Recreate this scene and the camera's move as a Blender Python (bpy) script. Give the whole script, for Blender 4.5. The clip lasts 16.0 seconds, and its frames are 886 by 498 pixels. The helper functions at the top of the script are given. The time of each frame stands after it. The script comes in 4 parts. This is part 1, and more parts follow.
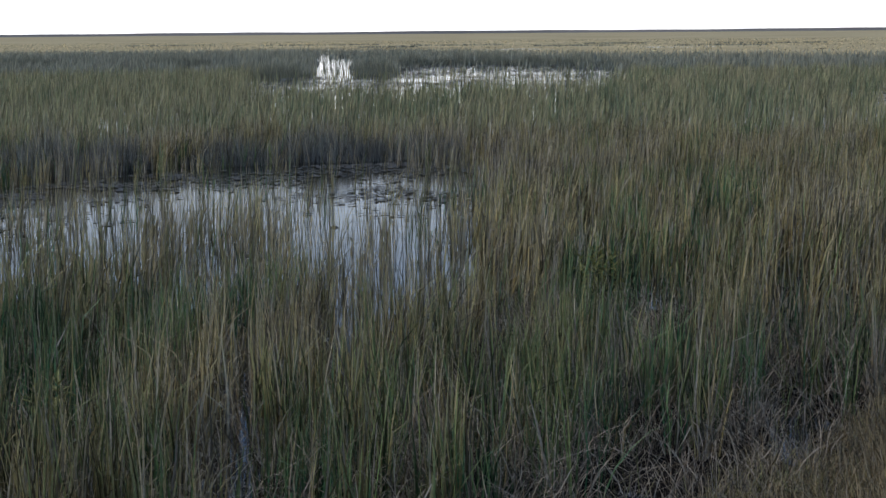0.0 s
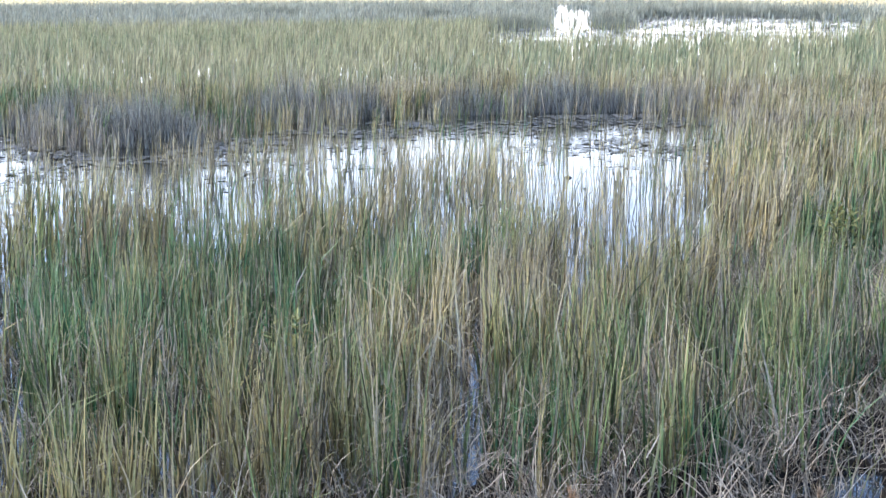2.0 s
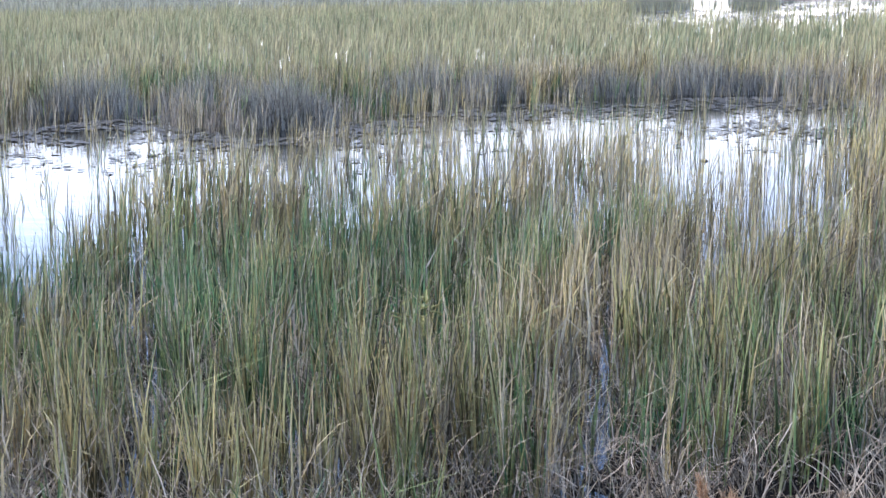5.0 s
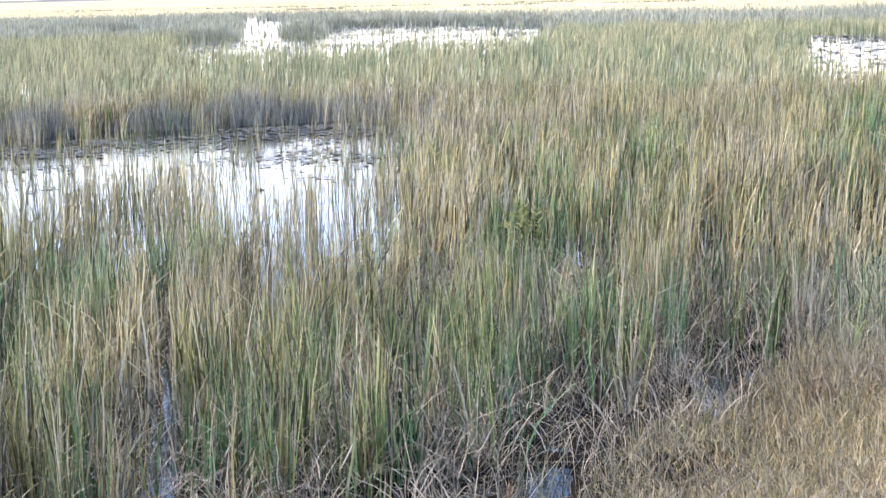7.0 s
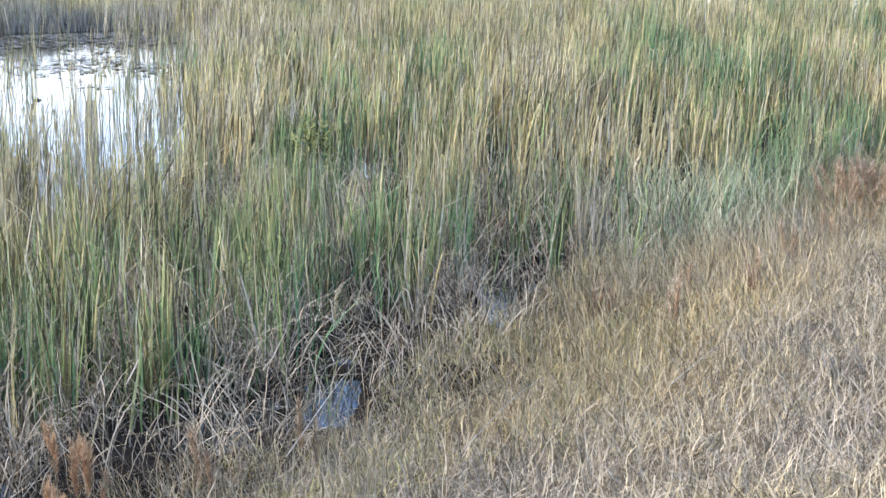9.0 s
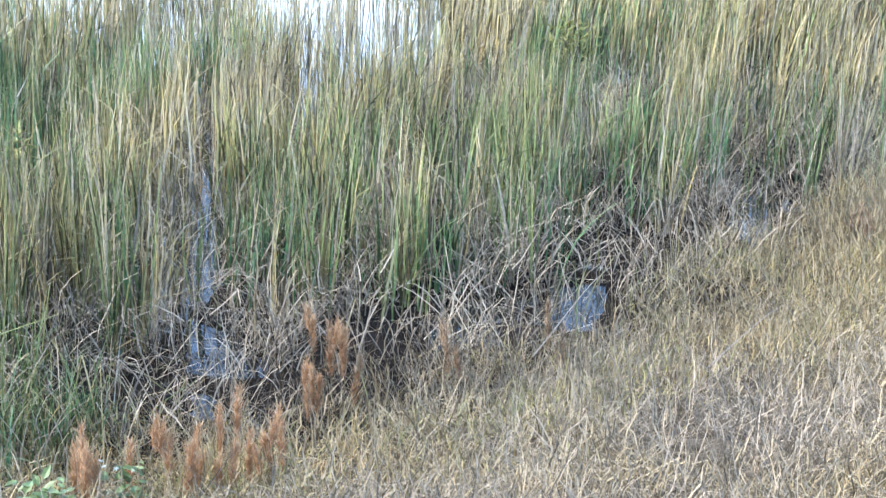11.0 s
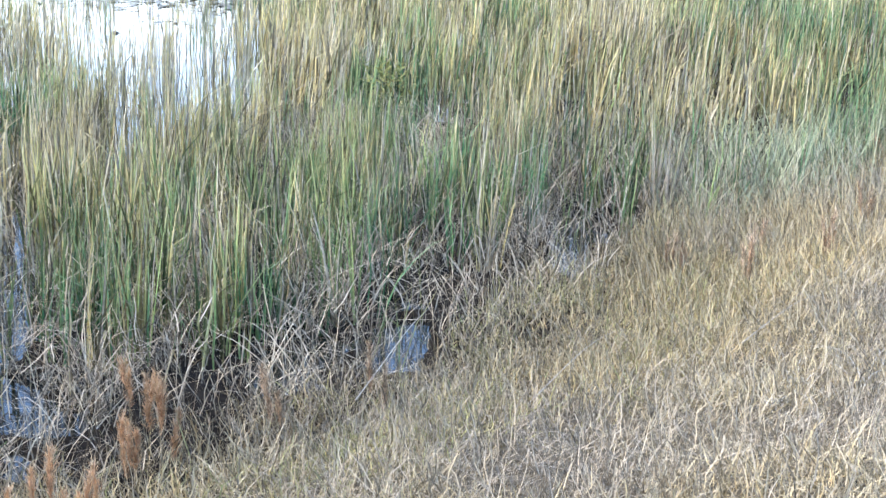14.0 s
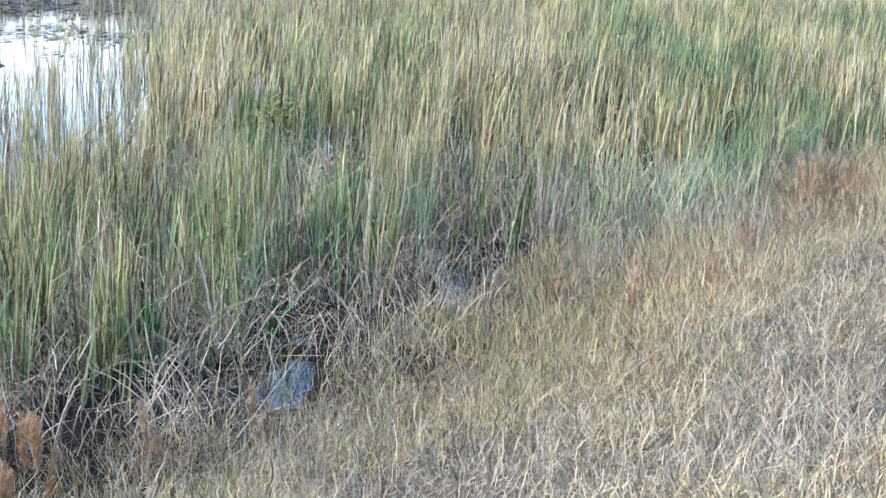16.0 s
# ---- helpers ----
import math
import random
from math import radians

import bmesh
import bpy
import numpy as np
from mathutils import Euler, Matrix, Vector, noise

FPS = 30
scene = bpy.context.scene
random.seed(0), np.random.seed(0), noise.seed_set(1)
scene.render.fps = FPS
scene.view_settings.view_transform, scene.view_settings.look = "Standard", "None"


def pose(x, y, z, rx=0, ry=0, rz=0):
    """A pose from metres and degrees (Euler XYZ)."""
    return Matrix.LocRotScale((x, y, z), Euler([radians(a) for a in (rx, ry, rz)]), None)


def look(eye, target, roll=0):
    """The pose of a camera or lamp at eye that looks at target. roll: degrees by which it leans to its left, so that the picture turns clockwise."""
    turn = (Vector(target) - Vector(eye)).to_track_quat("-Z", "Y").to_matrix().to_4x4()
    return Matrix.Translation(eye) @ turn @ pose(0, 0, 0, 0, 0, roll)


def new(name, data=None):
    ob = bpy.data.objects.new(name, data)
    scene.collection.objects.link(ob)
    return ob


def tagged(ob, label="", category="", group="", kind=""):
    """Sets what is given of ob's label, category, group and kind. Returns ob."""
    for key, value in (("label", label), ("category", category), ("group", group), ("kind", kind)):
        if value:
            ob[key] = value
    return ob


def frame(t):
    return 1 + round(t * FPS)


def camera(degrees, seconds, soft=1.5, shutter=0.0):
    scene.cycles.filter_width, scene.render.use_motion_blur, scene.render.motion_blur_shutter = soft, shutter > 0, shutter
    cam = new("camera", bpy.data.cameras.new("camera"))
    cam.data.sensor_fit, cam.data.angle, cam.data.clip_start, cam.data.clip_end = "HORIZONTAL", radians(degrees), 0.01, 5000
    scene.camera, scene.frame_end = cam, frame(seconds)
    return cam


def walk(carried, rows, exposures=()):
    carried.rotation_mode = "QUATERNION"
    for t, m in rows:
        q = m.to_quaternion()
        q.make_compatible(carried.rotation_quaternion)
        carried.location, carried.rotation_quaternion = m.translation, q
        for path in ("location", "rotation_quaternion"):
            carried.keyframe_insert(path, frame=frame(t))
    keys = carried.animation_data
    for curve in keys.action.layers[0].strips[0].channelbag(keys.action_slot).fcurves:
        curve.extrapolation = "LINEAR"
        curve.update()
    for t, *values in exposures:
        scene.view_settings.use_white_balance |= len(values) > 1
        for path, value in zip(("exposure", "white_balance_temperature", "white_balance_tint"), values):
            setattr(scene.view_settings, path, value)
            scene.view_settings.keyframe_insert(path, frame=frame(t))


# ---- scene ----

# ---- camera ----
cam = camera(32.7, 16.0, soft=1.5)
# seconds, eye, yaw to the left, pitch, roll
PATH = [
    (0.0, (-0.033, -0.048, 3.021), 0.22, -8.18, -0.46),
    (0.5, (0.009, -0.060, 3.007), 1.13, -9.10, -0.74),
    (1.0, (0.006, -0.067, 3.011), 1.25, -8.88, -0.88),
    (1.5, (-0.015, -0.087, 2.999), 4.43, -9.06, -0.82),
    (2.0, (-0.035, -0.086, 3.001), 9.14, -9.95, -0.39),
    (2.5, (-0.056, -0.062, 2.990), 12.31, -10.69, 0.00),
    (3.0, (-0.058, -0.054, 2.987), 14.27, -10.64, -0.40),
    (3.2, (-0.072, -0.057, 2.984), 15.64, -10.47, -0.33),
    (4.2, (-0.045, -0.042, 2.980), 18.10, -10.45, -0.60),
    (5.3, (0.009, -0.027, 2.979), 11.38, -10.31, -1.05),
    (5.5, (0.017, -0.029, 2.986), 9.11, -10.07, -1.30),
    (6.0, (0.042, -0.012, 2.985), 4.50, -9.80, -1.62),
    (6.5, (0.049, 0.005, 2.985), 1.13, -9.63, -1.39),
    (7.0, (0.067, 0.012, 2.987), -2.28, -9.68, -1.28),
    (7.5, (0.081, 0.045, 2.978), -7.17, -10.07, -0.67),
    (8.0, (0.075, 0.046, 2.959), -8.81, -11.08, 0.49),
    (8.2, (0.082, 0.058, 2.956), -9.25, -11.76, 0.52),
    (9.2, (0.045, 0.045, 2.985), -10.60, -13.10, 0.30),
    (10.3, (-0.003, 0.028, 3.012), -7.37, -13.90, 0.19),
    (10.5, (-0.023, 0.025, 3.020), -5.48, -15.31, 0.64),
    (11.0, (-0.062, 0.012, 3.010), -1.40, -17.00, 2.07),
    (11.5, (-0.091, 0.009, 3.001), 1.30, -17.56, 2.67),
    (12.0, (-0.090, 0.004, 3.003), 2.15, -17.56, 2.73),
    (12.5, (-0.094, 0.019, 2.996), 2.26, -17.42, 2.54),
    (13.0, (-0.056, 0.021, 3.007), -0.38, -17.24, 2.57),
    (13.5, (-0.015, 0.025, 3.018), -4.72, -16.36, 1.98),
    (14.0, (0.014, 0.053, 3.013), -7.96, -15.28, 1.66),
    (14.5, (0.025, 0.060, 3.012), -9.81, -14.47, 1.61),
    (15.0, (0.036, 0.061, 3.013), -11.11, -14.03, 1.88),
    (15.5, (0.052, 0.072, 3.014), -11.70, -14.04, 2.22),
    (16.0, (0.079, 0.067, 3.013), -12.01, -13.83, 2.53),
]


def aim(eye, yaw, pitch, roll):
    a, b = radians(yaw), radians(pitch)
    ahead = Vector((-math.sin(a) * math.cos(b), math.cos(a) * math.cos(b), math.sin(b)))
    return look(eye, Vector(eye) + ahead, roll)


EXPOSURES = [(0.0, 0.26, 6600, 14), (0.5, 1.53, 6650, 15), (1.0, 1.98, 6650, 16), (1.6, 2.12, 6550, 17), (2.1, 2.32, 6450, 17), (3.0, 2.31, 6400, 17), (5.5, 2.23, 6650, 22), (6.0, 2.45, 6740, 22), (7.0, 2.50, 6880, 20),
             (8.2, 2.51, 6850, 18), (10.0, 2.59, 6800, 12), (11.0, 2.90, 6700, 12), (11.5, 2.99, 6600, 12), (12.5, 3.08, 6550, 12), (14.0, 2.84, 6650, 12), (16.0, 2.67, 6550, 12)]
walk(cam, [(t, aim(eye, yaw, pitch, roll)) for t, eye, yaw, pitch, roll in PATH], EXPOSURES)

# ---- light ----
SUN_UP, SUN_ROUND = 40.0, 278.0
world = bpy.data.worlds.new("world")
scene.world = world
world.use_nodes = True
wn = world.node_tree
sky = wn.nodes.new("ShaderNodeTexSky")
sky.sky_type, sky.sun_disc, sky.altitude = "NISHITA", False, 1200
sky.sun_elevation, sky.sun_rotation = radians(SUN_UP), radians(SUN_ROUND)
sky.air_density, sky.dust_density, sky.ozone_density = 1.0, 0.05, 3.3
grey, veil = wn.nodes.new("ShaderNodeRGBToBW"), wn.nodes.new("ShaderNodeMix")
veil.data_type = "RGBA"
coord, cloud, flat = wn.nodes.new("ShaderNodeTexCoord"), wn.nodes.new("ShaderNodeTexNoise"), wn.nodes.new("ShaderNodeMapping")
flat.inputs["Scale"].default_value = (1.0, 1.0, 3.5)
cloud.inputs["Scale"].default_value, cloud.inputs["Detail"].default_value = 2.6, 5.0
split, low, band = wn.nodes.new("ShaderNodeSeparateXYZ"), wn.nodes.new("ShaderNodeMapRange"), wn.nodes.new("ShaderNodeMapRange")
low.inputs["From Min"].default_value, low.inputs["From Max"].default_value = 0.005, 0.22
low.inputs["To Min"].default_value, low.inputs["To Max"].default_value = 0.9, 0.0
band.inputs["From Min"].default_value, band.inputs["From Max"].default_value, band.inputs["To Max"].default_value = 0.50, 0.72, 0.08
thick = wn.nodes.new("ShaderNodeMath")
thick.operation, thick.use_clamp = "ADD", True
bright = wn.nodes.new("ShaderNodeMix")
bright.data_type, bright.blend_type = "RGBA", "MULTIPLY"
bright.inputs["Factor"].default_value, bright.inputs["B"].default_value = 1.0, (1.6, 1.65, 1.7, 1)
for a, b in ((sky.outputs[0], grey.inputs[0]), (grey.outputs[0], bright.inputs["A"]), (bright.outputs["Result"], veil.inputs["B"]), (sky.outputs[0], veil.inputs["A"]),
             (coord.outputs["Generated"], flat.inputs[0]), (flat.outputs[0], cloud.inputs["Vector"]), (cloud.outputs["Fac"], band.inputs["Value"]),
             (coord.outputs["Generated"], split.inputs[0]), (split.outputs["Z"], low.inputs["Value"]), (low.outputs[0], thick.inputs[0]), (band.outputs[0], thick.inputs[1]),
             (thick.outputs[0], veil.inputs["Factor"]), (veil.outputs["Result"], wn.nodes["Background"].inputs["Color"])):
    wn.links.new(a, b)
wn.nodes["Background"].inputs["Strength"].default_value = 0.12

sun_data = bpy.data.lights.new("sun", "SUN")
sun_data.energy, sun_data.angle, sun_data.color = 0.95, radians(16), (1.0, 0.92, 0.80)
sun = new("sun", sun_data)
way = Vector((math.sin(radians(SUN_ROUND)) * math.cos(radians(SUN_UP)), math.cos(radians(SUN_ROUND)) * math.cos(radians(SUN_UP)), math.sin(radians(SUN_UP))))
sun.matrix_world = look(way * 50, (0, 0, 0))


# ---- materials ----
def material(name):
    m = bpy.data.materials.new(name)
    m.use_nodes = True
    m.node_tree.nodes.clear()
    return m, m.node_tree.nodes, m.node_tree.links


def ramp_node(nodes, stops):
    r = nodes.new("ShaderNodeValToRGB")
    el = r.color_ramp.elements
    while len(el) < len(stops):
        el.new(0.5)
    for e, (p, c) in zip(el, stops):
        e.position, e.color = p, (*c, 1)
    return r


def leaf_material(name, stops, gloss=0.55, seep=0.12, patch=0.5, jitter=0.08, single=False, tip_colour=(0.39, 0.33, 0.16), tip_share=0.5, contrast=(0.25, 1.52)):
    """Leaves and straw. The attribute tone runs from dead grey (0) to fresh green (1); each blade differs, with larger patches."""
    m, n, l = material(name)
    tone, along = n.new("ShaderNodeAttribute"), n.new("ShaderNodeAttribute")
    tone.attribute_name, along.attribute_name = "tone", "along"
    geo = n.new("ShaderNodeNewGeometry")
    info = n.new("ShaderNodeObjectInfo")
    each = geo.outputs["Random Per Island"]
    if single:
        mixr = n.new("ShaderNodeMath")
        mixr.operation = "ADD"
        l.new(each, mixr.inputs[0]), l.new(info.outputs["Random"], mixr.inputs[1])
        wrap = n.new("ShaderNodeMath")
        wrap.operation, wrap.inputs[1].default_value = "FRACT", 1.0
        l.new(mixr.outputs[0], wrap.inputs[0])
        each = wrap.outputs[0]
    spread = n.new("ShaderNodeMapRange")
    spread.inputs["To Min"].default_value, spread.inputs["To Max"].default_value = -jitter, jitter
    l.new(each, spread.inputs["Value"])
    add = n.new("ShaderNodeMath")
    l.new(tone.outputs["Fac"], add.inputs[0]), l.new(spread.outputs[0], add.inputs[1])
    ramp = ramp_node(n, stops)
    l.new(add.outputs[0], ramp.inputs["Fac"])
    # dry tips
    tip = n.new("ShaderNodeMapRange")
    tip.inputs["From Min"].default_value, tip.inputs["From Max"].default_value, tip.inputs["To Max"].default_value = 0.5, 1.0, tip_share
    l.new(along.outputs["Fac"], tip.inputs["Value"])
    dry = n.new("ShaderNodeMix")
    dry.data_type = "RGBA"
    dry.inputs["B"].default_value = (*tip_colour, 1)
    alive = n.new("ShaderNodeMapRange")
    alive.inputs["From Min"].default_value, alive.inputs["From Max"].default_value = 0.12, 0.36
    l.new(tone.outputs["Fac"], alive.inputs["Value"])
    browning = n.new("ShaderNodeMath")
    browning.operation = "MULTIPLY"
    l.new(tip.outputs[0], browning.inputs[0]), l.new(alive.outputs[0], browning.inputs[1])
    l.new(browning.outputs[0], dry.inputs["Factor"]), l.new(ramp.outputs["Color"], dry.inputs["A"])
    # streaks along the blade and blotches
    noise_a = n.new("ShaderNodeTexNoise")
    noise_a.inputs["Scale"].default_value, noise_a.inputs["Detail"].default_value = 34.0, 3.0
    noise_b = n.new("ShaderNodeTexNoise")
    noise_b.inputs["Scale"].default_value = 0.6
    l.new(geo.outputs["Position"], noise_a.inputs["Vector"]), l.new(geo.outputs["Position"], noise_b.inputs["Vector"])
    total = n.new("ShaderNodeMath")
    l.new(noise_a.outputs["Fac"], total.inputs[0]), l.new(noise_b.outputs["Fac"], total.inputs[1])
    val = n.new("ShaderNodeMapRange")
    val.inputs["From Min"].default_value, val.inputs["From Max"].default_value = 0.6, 1.4
    val.inputs["To Min"].default_value, val.inputs["To Max"].default_value = 1 - patch, 1 + patch
    l.new(total.outputs[0], val.inputs["Value"])
    val2 = n.new("ShaderNodeMapRange")
    val2.inputs["From Min"].default_value, val2.inputs["From Max"].default_value = 0.1, 0.75
    val2.inputs["To Min"].default_value, val2.inputs["To Max"].default_value = contrast
    frac = n.new("ShaderNodeMath")
    frac.operation = "MULTIPLY"
    frac.inputs[1].default_value = 7.31
    fr = n.new("ShaderNodeMath")
    fr.operation = "FRACT"
    l.new(each, frac.inputs[0]), l.new(frac.outputs[0], fr.inputs[0]), l.new(fr.outputs[0], val2.inputs["Value"])
    vv = n.new("ShaderNodeMath")
    vv.operation = "MULTIPLY"
    l.new(val.outputs[0], vv.inputs[0]), l.new(val2.outputs[0], vv.inputs[1])
    hsv = n.new("ShaderNodeHueSaturation")
    l.new(dry.outputs["Result"], hsv.inputs["Color"]), l.new(vv.outputs[0], hsv.inputs["Value"])
    body = n.new("ShaderNodeBsdfPrincipled")
    body.inputs["Roughness"].default_value = gloss
    body.inputs["Specular IOR Level"].default_value = 0.15
    l.new(hsv.outputs["Color"], body.inputs["Base Color"])
    thin = n.new("ShaderNodeBsdfTranslucent")
    l.new(hsv.outputs["Color"], thin.inputs["Color"])
    mix, out = n.new("ShaderNodeMixShader"), n.new("ShaderNodeOutputMaterial")
    mix.inputs["Fac"].default_value = seep
    l.new(body.outputs[0], mix.inputs[1]), l.new(thin.outputs[0], mix.inputs[2]), l.new(mix.outputs[0], out.inputs["Surface"])
    return m


REED_TONES = [(0.0, (0.25, 0.215, 0.17)), (0.2, (0.46, 0.395, 0.285)), (0.42, (0.425, 0.328, 0.14)), (0.60, (0.325, 0.288, 0.128)), (0.80, (0.185, 0.235, 0.085)), (1.0, (0.062, 0.165, 0.072))]
GRASS_TONES = [(0.0, (0.225, 0.185, 0.135)), (0.25, (0.42, 0.345, 0.245)), (0.5, (0.445, 0.36, 0.205)), (0.75, (0.475, 0.345, 0.175)), (0.9, (0.41, 0.365, 0.155)), (1.0, (0.24, 0.26, 0.105))]
SEDGE_TONES = [(0.0, (0.39, 0.34, 0.25)), (0.5, (0.31, 0.32, 0.18)), (1.0, (0.16, 0.22, 0.14))]
PLUME_TONES = [(0.0, (0.31, 0.165, 0.09)), (0.5, (0.55, 0.335, 0.185)), (1.0, (0.70, 0.51, 0.33))]
# dry sedge, brightened so that the far plain's sunlight is in the colour
SUNLIT_GOLD_TONES = [(0.0, (0.66, 0.52, 0.27)), (0.5, (0.73, 0.595, 0.33)), (1.0, (0.58, 0.50, 0.27))]
mat_reed = leaf_material("cattail_leaf", REED_TONES)
mat_shoot = leaf_material("cattail_leaf_near", REED_TONES, single=True)
mat_grass = leaf_material("dry_grass", GRASS_TONES, gloss=0.8, patch=0.35, tip_share=0.15, tip_colour=(0.47, 0.41, 0.32), contrast=(0.35, 1.27))
mat_sedge = leaf_material("sedge_leaf", SEDGE_TONES, gloss=0.6)
mat_litter = leaf_material("dead_reed", [(0.0, (0.23, 0.18, 0.13)), (0.5, (0.435, 0.36, 0.255)), (1.0, (0.61, 0.515, 0.37))], gloss=0.6, patch=0.35, contrast=(0.12, 1.4))
# reeds beyond 110 m: air haze painted as greyer tones with little contrast
mat_haze = leaf_material("hazed_reed_belt", [(0.0, (0.39, 0.365, 0.26)), (0.5, (0.35, 0.34, 0.245)), (1.0, (0.26, 0.275, 0.21))], patch=0.25, contrast=(0.65, 1.35))
mat_brush = leaf_material("grey_brush", [(0.0, (0.15, 0.145, 0.135)), (0.5, (0.245, 0.24, 0.215)), (1.0, (0.33, 0.335, 0.265))], gloss=0.8, patch=0.3)
mat_shrub = leaf_material("islet_shrub", [(0.0, (0.21, 0.205, 0.15)), (0.5, (0.28, 0.28, 0.205)), (1.0, (0.35, 0.355, 0.25))], gloss=0.8, patch=0.3, contrast=(0.6, 1.3))
mat_plume = leaf_material("plume_fluff", PLUME_TONES, gloss=0.9, seep=0.35, contrast=(0.7, 1.2))
# cattail tones made paler and more even, so haze is in the colour
mat_far = leaf_material("hazed_cattail_leaf", [(0.0, (0.34, 0.30, 0.21)), (0.3, (0.47, 0.40, 0.21)), (0.6, (0.36, 0.35, 0.17)), (1.0, (0.20, 0.245, 0.125))], patch=0.3, contrast=(0.55, 1.35))
mat_gold = leaf_material("sunlit_gold_sedge", SUNLIT_GOLD_TONES, gloss=0.7, patch=0.35)


def ground_material():
    m, n, l = material("marsh_soil")
    geo = n.new("ShaderNodeNewGeometry")
    big, fine = n.new("ShaderNodeTexNoise"), n.new("ShaderNodeTexNoise")
    big.inputs["Scale"].default_value, fine.inputs["Scale"].default_value, fine.inputs["Detail"].default_value = 0.02, 14.0, 6.0
    l.new(geo.outputs["Position"], big.inputs["Vector"]), l.new(geo.outputs["Position"], fine.inputs["Vector"])
    # wet mud, coloured near black to carry the deep shade between stems
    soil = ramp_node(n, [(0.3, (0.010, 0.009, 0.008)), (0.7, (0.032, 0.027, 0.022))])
    # straw of the far plain, its sunlight painted into the bright tones
    straw = ramp_node(n, [(0.35, (0.62, 0.49, 0.26)), (0.65, (0.74, 0.605, 0.34))])
    l.new(fine.outputs["Fac"], soil.inputs["Fac"]), l.new(big.outputs["Fac"], straw.inputs["Fac"])
    far = n.new("ShaderNodeAttribute")
    far.attribute_name = "straw"
    mix = n.new("ShaderNodeMix")
    mix.data_type = "RGBA"
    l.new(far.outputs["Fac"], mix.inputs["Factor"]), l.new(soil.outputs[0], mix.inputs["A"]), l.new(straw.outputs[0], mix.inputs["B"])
    turf, bank = ramp_node(n, [(0.3, (0.045, 0.037, 0.027)), (0.7, (0.19, 0.156, 0.108))]), n.new("ShaderNodeAttribute")
    bank.attribute_name = "sod"
    l.new(fine.outputs["Fac"], turf.inputs["Fac"])
    whole = n.new("ShaderNodeMix")
    whole.data_type = "RGBA"
    l.new(bank.outputs["Fac"], whole.inputs["Factor"]), l.new(mix.outputs["Result"], whole.inputs["A"]), l.new(turf.outputs[0], whole.inputs["B"])
    bump = n.new("ShaderNodeBump")
    bump.inputs["Strength"].default_value, bump.inputs["Distance"].default_value = 0.8, 0.03
    l.new(fine.outputs["Fac"], bump.inputs["Height"])
    body, out = n.new("ShaderNodeBsdfPrincipled"), n.new("ShaderNodeOutputMaterial")
    body.inputs["Roughness"].default_value, body.inputs["Specular IOR Level"].default_value = 0.95, 0.0
    l.new(whole.outputs["Result"], body.inputs["Base Color"]), l.new(bump.outputs[0], body.inputs["Normal"]), l.new(body.outputs[0], out.inputs["Surface"])
    return m


def water_material():
    m, n, l = material("marsh_water")
    geo = n.new("ShaderNodeNewGeometry")
    stretch = n.new("ShaderNodeMapping")
    stretch.inputs["Scale"].default_value = (0.55, 1.0, 1.0)
    l.new(geo.outputs["Position"], stretch.inputs["Vector"])
    wave, calm = n.new("ShaderNodeTexNoise"), n.new("ShaderNodeTexNoise")
    wave.inputs["Scale"].default_value, wave.inputs["Detail"].default_value = 3.2, 3.0
    calm.inputs["Scale"].default_value = 0.25
    l.new(stretch.outputs[0], wave.inputs["Vector"]), l.new(geo.outputs["Position"], calm.inputs["Vector"])
    amount = n.new("ShaderNodeMapRange")
    amount.inputs["From Min"].default_value, amount.inputs["From Max"].default_value = 0.35, 0.7
    amount.inputs["To Min"].default_value, amount.inputs["To Max"].default_value = 0.45, 1.0
    l.new(calm.outputs["Fac"], amount.inputs["Value"])
    bump = n.new("ShaderNodeBump")
    bump.inputs["Distance"].default_value = 0.009
    l.new(amount.outputs[0], bump.inputs["Strength"]), l.new(wave.outputs["Fac"], bump.inputs["Height"])
    body, out = n.new("ShaderNodeBsdfPrincipled"), n.new("ShaderNodeOutputMaterial")
    body.inputs["Base Color"].default_value = (0.012, 0.013, 0.012, 1)
    body.inputs["Roughness"].default_value, body.inputs["IOR"].default_value = 0.035, 1.33
    l.new(bump.outputs[0], body.inputs["Normal"]), l.new(body.outputs[0], out.inputs["Surface"])
    return m


def plain_material(name, colour, rough=0.8, scale=20.0, spread=0.4):
    m, n, l = material(name)
    geo, tex = n.new("ShaderNodeNewGeometry"), n.new("ShaderNodeTexNoise")
    tex.inputs["Scale"].default_value, tex.inputs["Detail"].default_value = scale, 4.0
    l.new(geo.outputs["Position"], tex.inputs["Vector"])
    r = ramp_node(n, [(0.3, tuple(c * (1 - spread) for c in colour)), (0.7, tuple(min(1, c * (1 + spread)) for c in colour))])
    l.new(tex.outputs["Fac"], r.inputs["Fac"])
    body, out = n.new("ShaderNodeBsdfPrincipled"), n.new("ShaderNodeOutputMaterial")
    body.inputs["Roughness"].default_value = rough
    l.new(r.outputs[0], body.inputs["Base Color"]), l.new(body.outputs[0], out.inputs["Surface"])
    return m


mat_ground, mat_water = ground_material(), water_material()
mat_pad = plain_material("lily_pad", (0.13, 0.12, 0.085), 0.6, 3.0)
# wood seen through haze; the haze is mixed into this lighter colour
mat_trees = plain_material("hazed_far_trees", (0.26, 0.235, 0.20), 0.9, 0.002, 0.15)
mat_mud = plain_material("wet_root_clod", (0.035, 0.03, 0.025), 0.5, 30.0)
mat_herb = plain_material("herb_leaf", (0.13, 0.19, 0.055), 0.5, 40.0)
mat_petal = plain_material("pale_petal", (0.50, 0.53, 0.42), 0.6, 60.0, 0.1)

